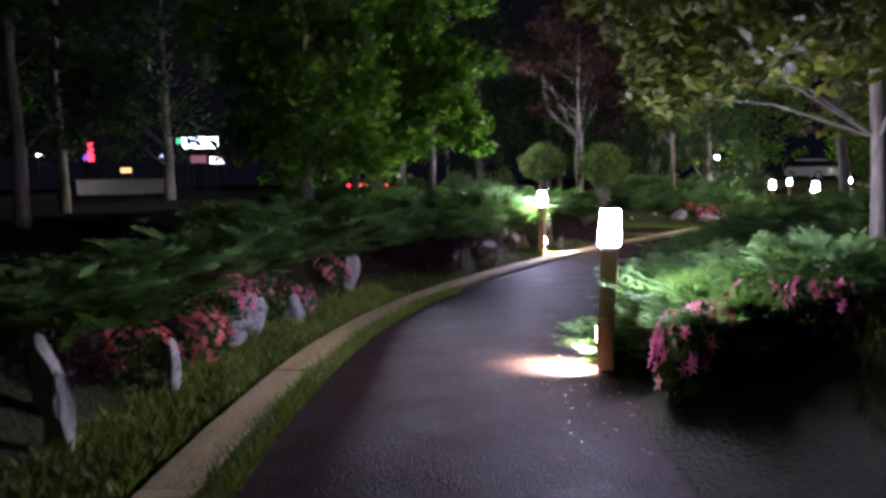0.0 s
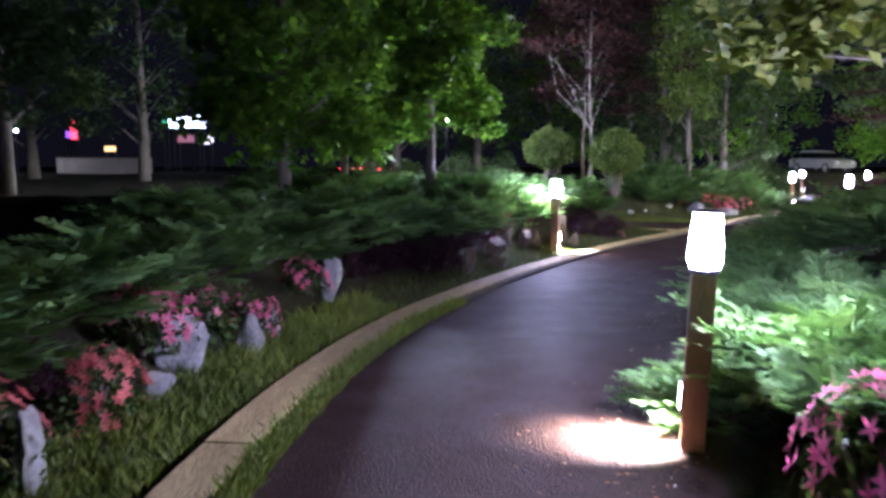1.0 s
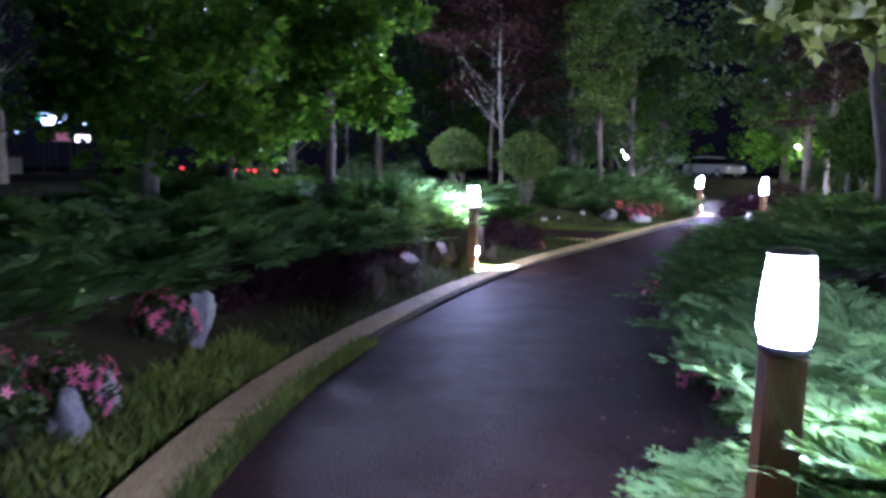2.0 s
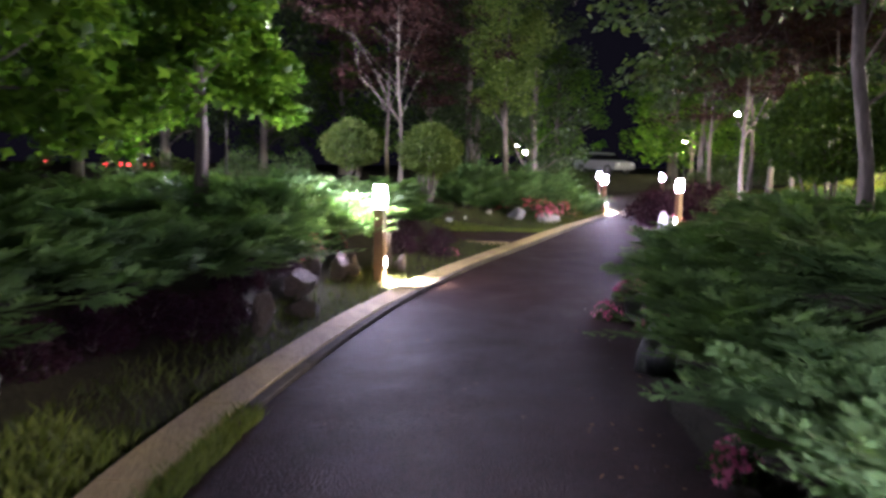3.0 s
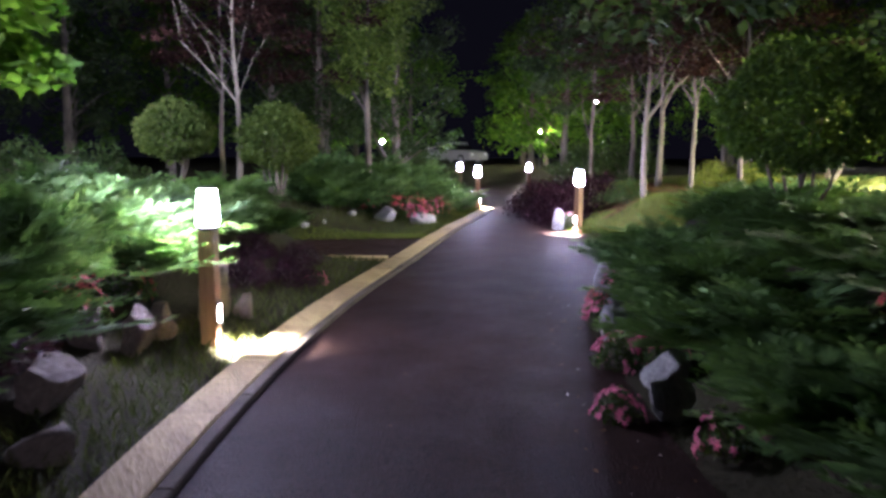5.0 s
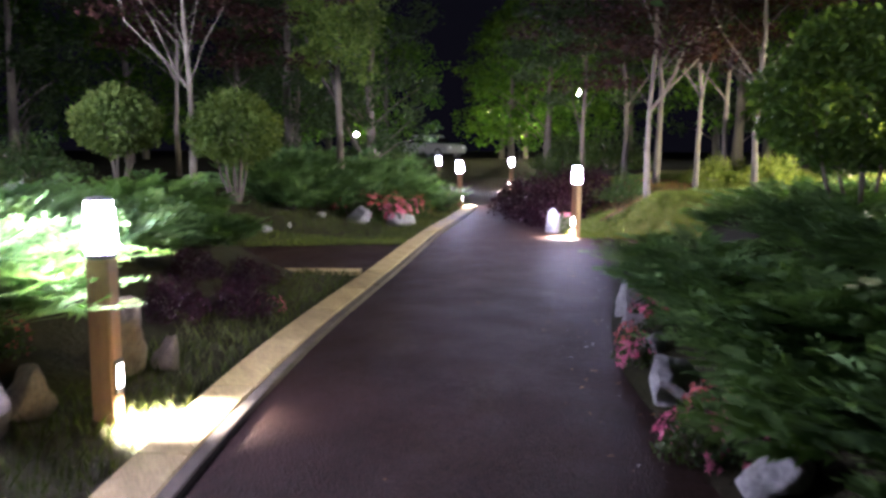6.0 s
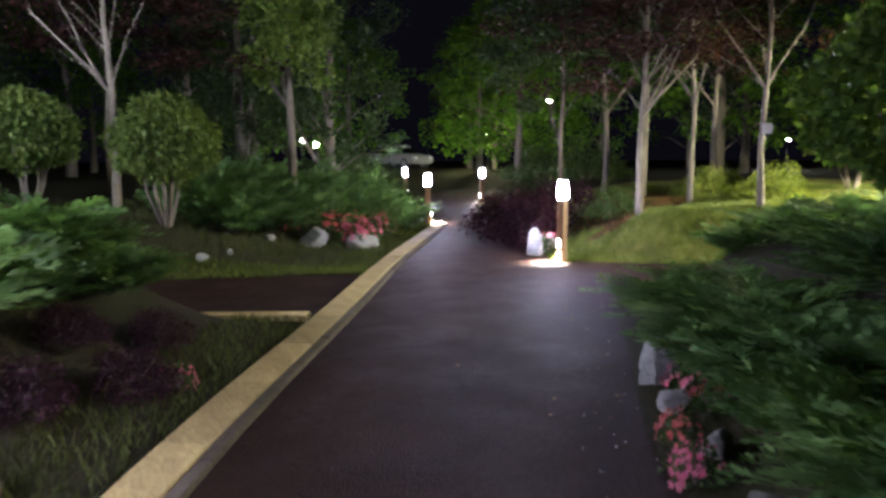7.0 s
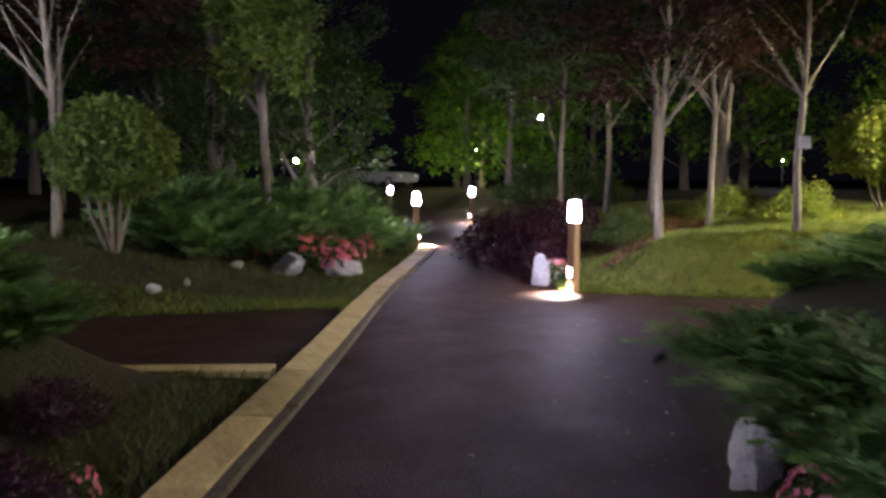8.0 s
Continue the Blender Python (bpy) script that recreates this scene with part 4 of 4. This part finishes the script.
# x, y, half sizes, turn, tilt, tan
ROCK_SPOTS = [
    (-1.66, 3.15, 0.07, 0.06, 0.30, 20, 4, 0), (-1.86, 3.45, 0.09, 0.08, 0.24, 60, -10, 0), (-1.53, 4.25, 0.07, 0.12, 0.24, 10, 5, 0), (-1.50, 5.35, 0.14, 0.10, 0.09, 40, 0, 0),
    (-1.50, 5.80, 0.18, 0.14, 0.23, 15, 10, 0), (-1.22, 6.85, 0.12, 0.10, 0.15, 80, 0, 0), (-1.28, 6.45, 0.10, 0.10, 0.15, 30, 0, 0), (-0.98, 8.0, 0.12, 0.10, 0.28, 70, 12, 0),
    (0.28, 10.30, 0.16, 0.10, 0.19, 50, 0, 1), (0.60, 10.95, 0.17, 0.12, 0.10, 20, 0, 1), (1.10, 12.30, 0.11, 0.11, 0.20, 30, 6, 1), (1.28, 12.62, 0.13, 0.11, 0.15, 0, 0, 1), (0.86, 12.22, 0.13, 0.11, 0.17, 75, 0, 1), (0.62, 11.45, 0.20, 0.15, 0.16, 40, 0, 1),
    (1.72, 13.20, 0.21, 0.16, 0.27, 20, 4, 1), (1.99, 13.40, 0.10, 0.09, 0.14, 60, 0, 1),
    (2.55, 8.82, 0.17, 0.13, 0.19, 35, -12, 0), (3.24, 10.24, 0.12, 0.13, 0.18, 60, -10, 0), (3.68, 10.72, 0.22, 0.14, 0.11, 15, 0, 0), (4.15, 11.70, 0.17, 0.14, 0.18, 30, -8, 0), (4.68, 12.40, 0.10, 0.09, 0.10, 0, 0, 0),
    (5.42, 13.46, 0.19, 0.14, 0.18, 40, -10, 0), (5.02, 12.98, 0.13, 0.10, 0.10, 70, 0, 0), (6.2, 20.65, 0.36, 0.22, 0.17, 40, 0, 0), (7.05, 20.85, 0.34, 0.2, 0.18, 30, 0, 0), (5.5, 20.5, 0.09, 0.07, 0.06, 0, 0, 0),
    (8.66, 18.78, 0.16, 0.12, 0.27, 120, 10, 0), (8.95, 18.95, 0.2, 0.16, 0.24, 60, 0, 0), (9.75, 24.1, 0.16, 0.14, 0.22, 30, 0, 1), (4.35, 19.5, 0.08, 0.07, 0.06, 30, 0, 0), (4.7, 19.6, 0.07, 0.05, 0.05, 70, 0, 0),
]
for i, (x, y, sx, sy, sz, turn, tilt, tan) in enumerate(ROCK_SPOTS):
    src = TAN_ROCKS[i % 3] if tan else ROCKS[i % 5]
    ob = tagged(new("rock", src), "tan weathered garden stone set upright in soil" if tan else "pale grey weathered garden stone set in the bank", "rock", "garden stones")
    ob.matrix_basis = pose(x, y, ground_z(x, y) + sz * 0.55, tilt, tilt * 0.5, turn) @ Matrix.Diagonal((sx, sy, sz, 1))


# ---------------------------------------------------------------- grass, litter
BLADE_V = [(-0.055, 0, 0), (0.055, 0, 0), (0.02, 0.22, 0.55), (0, 0.55, 1.0)]
BLADE_F = [(0, 1, 2), (0, 2, 3)]


def grass(name, P, h, rs, label, material=None):
    P = np.asarray(P)
    n = len(P)
    a = rs.uniform(0, 6.28, n)
    x = np.c_[np.cos(a), np.sin(a), np.zeros(n)]
    y = np.c_[-np.sin(a), np.cos(a), np.zeros(n)]
    z = np.c_[rs.normal(size=(n, 2)) * 0.25, np.ones(n)]
    V, F = stamp(BLADE_V, BLADE_F, np.c_[P, heights(P)], x, y, z, rs.uniform(0.5, 1.3, n) * h)
    return tagged(new(name, mesh_np(name, V, F, material or M["grass"])), label, "grass", kind="stuff")


rs = np.random.RandomState(7)


def turf(name, x0, x1, y0, y1, keep, label):
    """A sheet of short turf laid over the bank, 15 mm above the soil."""
    xs, ys = np.arange(x0, x1, 0.2), np.arange(y0, y1, 0.2)
    X, Y = np.meshgrid(xs, ys)
    Q = np.c_[X.ravel(), Y.ravel()]
    ok = keep(Q).reshape(X.shape)
    k = np.arange(X.size).reshape(X.shape)
    cell = ok[:-1, :-1] & ok[1:, :-1] & ok[:-1, 1:] & ok[1:, 1:]
    F = np.c_[k[:-1, :-1][cell], k[:-1, 1:][cell], k[1:, 1:][cell], k[1:, :-1][cell]]
    used = np.unique(F)
    back = np.zeros(X.size, int)
    back[used] = np.arange(len(used))
    me = mesh_np(name, np.c_[Q[used], heights(Q[used]) + 0.015], back[F], M["turf"])
    me.polygons.foreach_set("use_smooth", [True] * len(me.polygons))
    return tagged(new(name, me), label, "lawn", kind="structure")


def off_paths(Q):
    return ~inside(Q, MAIN) & ~inside(Q, SIDE_LEFT) & ~inside(Q, SIDE_RIGHT)


def bare(Q, k=1.0):
    """The long bare patch of soil and dry leaves under the lawn trees."""
    d = Q - np.array([12.3, 20.45])
    u, v = d @ np.array([0.75, 0.66]), d @ np.array([-0.66, 0.75])
    return (u / (3.3 * k)) ** 2 + (v / (0.95 * k)) ** 2 + 0.25 * np.sin(u * 2.6 + 1.0) * np.sin(v * 3.3) + 0.15 * np.sin(u * 6.3) < 1


turf("lawn_1", 8.4, 19, 12.5, 26, lambda Q: off_paths(Q) & (Q[:, 1] > 17.0 - 0.68 * (Q[:, 0] - 9.6)) & ~bare(Q), "short yellow-green lawn on a low bank")


def strip(line, q0, q1, off0, off1, n):
    s = np.r_[0, np.cumsum(np.linalg.norm(np.diff(line, axis=0), axis=1))]
    q, o = rs.uniform(q0, q1, n), rs.uniform(0, 1, n)
    A, B = offset(line, off0), offset(line, off1)
    a = np.c_[np.interp(q, s, A[:, 0]), np.interp(q, s, A[:, 1])]
    b2 = np.c_[np.interp(q, s, B[:, 0]), np.interp(q, s, B[:, 1])]
    return a + (b2 - a) * o[:, None]


def keep_out(P, d=0.25):
    ok = ~inside(P, SIDE_LEFT) & ~inside(P, SIDE_RIGHT) & (seg_dist(P, SIDE_LEFT) > d)
    return P[ok]


grass("grass_verge", keep_out(strip(kerb_l, arc_at_y(7.6), arc_at_y(24), -0.55, -0.03, 9000)), 0.07, rs, "short dull uneven grass verge along the tan kerb", M["verge"])
grass("green_verge", strip(kerb_l, arc_at_y(1.0), arc_at_y(8.2), -0.50, -0.05, 9000), 0.085, rs, "lush green grass between the stones and the kerb")
P = np.c_[rs.uniform(1.6, 7.0, 45000), rs.uniform(2.0, 9.0, 45000)]
grass("slope_grass", P[P[:, 0] > 1.7 + 0.40 * (P[:, 1] - 3.0)], 0.09, rs, "dull rough grass on the slope behind the junipers", M["verge"])
P = strip(kerb_l, arc_at_y(0.5), arc_at_y(8.6), KERB_W + 0.0, KERB_W + 0.14, 9000)
g = grass("grass_strip", P, 0.065, rs, "thin strip of bright grass between kerb and asphalt")
g.location.z = 0.040
P = np.c_[rs.uniform(8.4, 16.5, 52000), rs.uniform(16.0, 24.5, 52000)]
dr = seg_dist(P, right_l, False)
P = P[(~inside(P, MAIN)) & (dr > 0.05)]
P = keep_out(P)
lit = ~bare(P, 1.05) | (rs.rand(len(P)) < 0.06)
grass("lawn_grass", P[lit], 0.07, rs, "short yellow-green lawn under pale trees")
P = np.c_[rs.uniform(1.5, 8.5, 15000), rs.uniform(18.8, 22.5, 15000)]
P = keep_out(P[~inside(P, MAIN)])
grass("mound_grass", P, 0.07, rs, "rough dull grass on the mound round the clipped shrubs", M["verge"])

P = np.c_[rs.uniform(0.5, 7.0, 60000), rs.uniform(18.3, 22.0, 60000)]
P = P[~inside(P, MAIN) & ~inside(P, SIDE_LEFT)]
P = P[(seg_dist(P, SIDE_LEFT[5:], False) < 0.45)]
grass("edge_grass", P, 0.06, rs, "strip of short green grass along the side path")
P = np.c_[rs.uniform(8.4, 12.5, 60000), rs.uniform(16.2, 19.6, 60000)]
P = keep_out(P[~inside(P, MAIN) & ~bare(P)], 0.05)
P = P[seg_dist(P, right_l, False) > 0.05]
grass("lawn_tuft", P, 0.065, rs, "fine yellow-green blades at the lawn's near edge")
P = np.c_[rs.uniform(8.5, 15.5, 36000), rs.uniform(17.0, 23.5, 36000)]
P = P[~inside(P, MAIN) & (bare(P, 1.02) | (bare(P, 1.3) & (rs.rand(len(P)) < 0.15)))]
V, F = leaves(np.c_[P, heights(P) + 0.012], rs.uniform(0.03, 0.07, len(P)), rs, 2.5)
tagged(new("leaf_litter", mesh_np("leaf_litter", V, F, M["dry"])), "dry brown leaf litter under the lawn trees", "leaf litter", kind="stuff")
P = np.r_[strip(right_l, arc_at_y(2), arc_at_y(19), -0.35, 0.12, 170), strip(right_l, arc_at_y(2), arc_at_y(20), -1.8, -0.2, 30)]
P = np.r_[P, np.c_[0.75 + rs.normal(size=70) * 0.28, 4.75 + rs.normal(size=70) * 0.35]]
V, F = leaves(np.c_[P, np.full(len(P), 0.028)], rs.uniform(0.015, 0.04, len(P)), rs, 3.0)
tagged(new("fallen_leaves", mesh_np("fallen_leaves", V, F, M["dry"])), "small dry leaves and petals scattered on the asphalt", "leaves", kind="stuff")

P = strip(right_l, arc_at_y(3), arc_at_y(17), -0.25, 0.15, 70)
V, F = leaves(np.c_[P, np.full(len(P), 0.030)], rs.uniform(0.010, 0.024, len(P)), rs, 2.0)
tagged(new("fallen_petals", mesh_np("fallen_petals", V, F, M["petal"])), "small pale petals fallen along the edge of the asphalt", "petals", kind="stuff")
tag = thing("tree_tag", "small grey-green plate tied round a pale tree trunk", "plate", at=pose(11.06, 16.97, ground_z(11.1, 17.05) + 1.05, 0, 0, -35))
part("plate", block(0.13, 0.012, -0.07, 0.07, 0.003), M["metal_pale"], tag)
part("strap", lathe([(0.062, -0.012), (0.062, 0.012)], 12, False, False), M["metal_dark"], tag)
tag.children[1].location = (0.0, 0.066, 0.0)


# ---------------------------------------------------------------- the town beyond
def sign_board(x, y, z, w, h, colour, strength, label, legs=True, turn=0.0):
    g = ground_z(x, y)
    top = thing("sign_board", label, "sign", "lit signs across the road", at=pose(x, y, g, 0, 0, turn))
    part("cabinet", block(w + 0.12, 0.25, z - g - h / 2 - 0.06, z - g + h / 2 + 0.06, 0.02), M["metal_dark"], top)
    face = block(w, 0.03, z - g - h / 2, z - g + h / 2, 0.0, 1.0, (0, -0.14))
    part("lit_face", face, glowing("sign_light", colour, strength), top, "lit sign face")
    if legs:
        for sx in (-w * 0.4, w * 0.4):
            part("leg", block(0.12, 0.12, -0.2, z - g - h / 2 - 0.05, 0.01, 1.0, (sx, 0.05)), M["metal_dark"], top)
    return top


sign_board(-18.3, 60, 4.45, 2.7, 0.8, (0.85, 0.95, 1.0), 9.0, "wide white lit sign board on two legs")
sign_board(-17.2, 60.5, 3.15, 1.1, 0.5, (1.0, 0.85, 0.75), 5.0, "small white lit sign board on two legs")
sign_board(-26.6, 60, 3.9, 0.45, 1.4, (1.0, 0.05, 0.08), 3.0, "narrow red lit sign board on two legs")
sign_board(-24.0, 60, 2.5, 0.8, 0.35, (1.0, 0.55, 0.15), 2.0, "small orange lit sign board on two legs")
sign_board(-19.95, 60.1, 4.60, 0.35, 0.45, (0.1, 1.0, 0.35), 1.2, "small green lit sign board on two legs")
sign_board(-18.6, 60.4, 3.25, 1.2, 0.55, (1.0, 0.25, 0.30), 0.25, "dim red lit sign board on two legs")
sign_board(-27.1, 60.2, 3.55, 0.35, 0.5, (0.45, 0.15, 1.0), 0.9, "small violet lit sign board on two legs")
for k in range(6):
    sign_board(-9.6 + 0.95 * k + 0.3 * (k % 2), 80, 0.98, 0.30, 0.24, (1.0, 0.03, 0.03), 5.0 if k < 3 else 2.5, "small red warning light on two legs")
for x, y, z, c in [(-12.5, 70, 1.2, (1.0, 0.04, 0.04)), (-27, 66, 0.95, (1.0, 0.05, 0.05)), (-28.2, 66, 0.95, (1.0, 0.05, 0.05)), (-22, 62, 3.6, (0.7, 0.75, 1.0))]:
    sign_board(x, y, z, 0.28, 0.2, c, 2.0, "small coloured lamp box on two legs")
low = thing("low_wall", "pale rendered garden wall across the road", "wall", at=pose(-19.5, 48, ground_z(-19.5, 48)))
part("body", block(5.5, 0.25, -0.2, 0.85, 0.02), M["wall"], low)
part("coping", block(5.7, 0.35, 0.85, 0.93, 0.01), M["edging"], low)
pole_lamp(-23.5, 46.0, 3.2, M["globe_far"], "warm globe lamp by the far wall", 0.05)
pole_lamp(10.6, 31.3, 1.75, M["globe_far"], "small white lamp among far trees", 0.05)
pole_lamp(25.2, 44.0, 2.7, M["globe_woods"], "warm globe lamp glowing among far trees", 0.08)
pole_lamp(15.9, 46.0, 2.3, M["globe_far"], "small white lamp among far trees", 0.10)
pole_lamp(34.0, 33.0, 2.2, M["globe_far"], "small white lamp among far trees", 0.10)


# ---------------------------------------------------------------- a parked car far down the path
def outline_body(profile, width, bevel=0.06, inset=1.0):
    """A body from its side outline (x, z), drawn in towards the top by inset."""
    bm = bmesh.new()
    zs = [z for _, z in profile]
    z0, z1 = min(zs), max(zs)
    sides = []
    for sgn in (-1, 1):
        sides.append([bm.verts.new((x, sgn * width / 2 * (1 + (inset - 1) * (z - z0) / (z1 - z0)), z)) for x, z in profile])
    n = len(profile)
    bm.faces.new(sides[0])
    bm.faces.new(sides[1][::-1])
    for i in range(n):
        bm.faces.new((sides[0][(i + 1) % n], sides[0][i], sides[1][i], sides[1][(i + 1) % n]))
    bmesh.ops.recalc_face_normals(bm, faces=bm.faces[:])
    bmesh.ops.bevel(bm, geom=bm.edges[:], offset=bevel, segments=2, affect="EDGES")
    return bm


def parked_car(x, y, turn):
    top = thing("parked_car", "pale parked car standing beyond the bollards", "car", at=pose(x, y, ground_z(x, y), 0, 0, turn))
    paint = surface("pale_car_paint", [(0.3, (0.42, 0.43, 0.45)), (0.7, (0.50, 0.51, 0.53))], 2.0, 0.3, 60, 0.02, 0.001)
    glass, gnt, gb = mat_new("dark_car_glass")
    gb.inputs["Base Color"].default_value = (0.012, 0.013, 0.015, 1)
    gb.inputs["Roughness"].default_value = 0.08
    part("body", outline_body([(-2.05, 0.32), (2.05, 0.32), (2.12, 0.62), (1.95, 0.80), (0.95, 0.92), (-1.85, 0.95), (-2.10, 0.85)], 1.72), paint, top)
    part("window_band", outline_body([(-1.75, 0.92), (0.95, 0.90), (0.40, 1.33), (-1.40, 1.36)], 1.60, 0.03, 0.82), glass, top, "dark tinted glass")
    part("roof", outline_body([(-1.45, 1.33), (0.46, 1.31), (0.20, 1.42), (-0.45, 1.46), (-1.25, 1.43)], 1.30, 0.03, 0.9), paint, top)
    for sy in (-0.78, 0.78):
        for sx in (-1.28, 1.30):
            tyre = lathe([(0.20, -0.10), (0.31, -0.10), (0.33, -0.06), (0.33, 0.06), (0.31, 0.10), (0.20, 0.10)], 20, False, False)
            rim = lathe([(0.04, -0.07), (0.21, -0.05), (0.21, 0.05), (0.04, 0.07)], 20)
            spin = pose(sx, sy, 0.33, 90, 0, 0)
            bmesh.ops.transform(tyre, matrix=spin, verts=tyre.verts)
            bmesh.ops.transform(rim, matrix=spin, verts=rim.verts)
            wheel = part("tyre", tyre, M["metal_dark"], top)
            part("rim", rim, M["metal_pale"], wheel)
    for sy in (-0.58, 0.58):
        part("headlight", block(0.08, 0.22, 0.62, 0.73, 0.02, 1.0, (2.08, sy)), M["headlight"], top, "dim glass headlight")
    return top


parked_car(25.0, 53.3, -75)
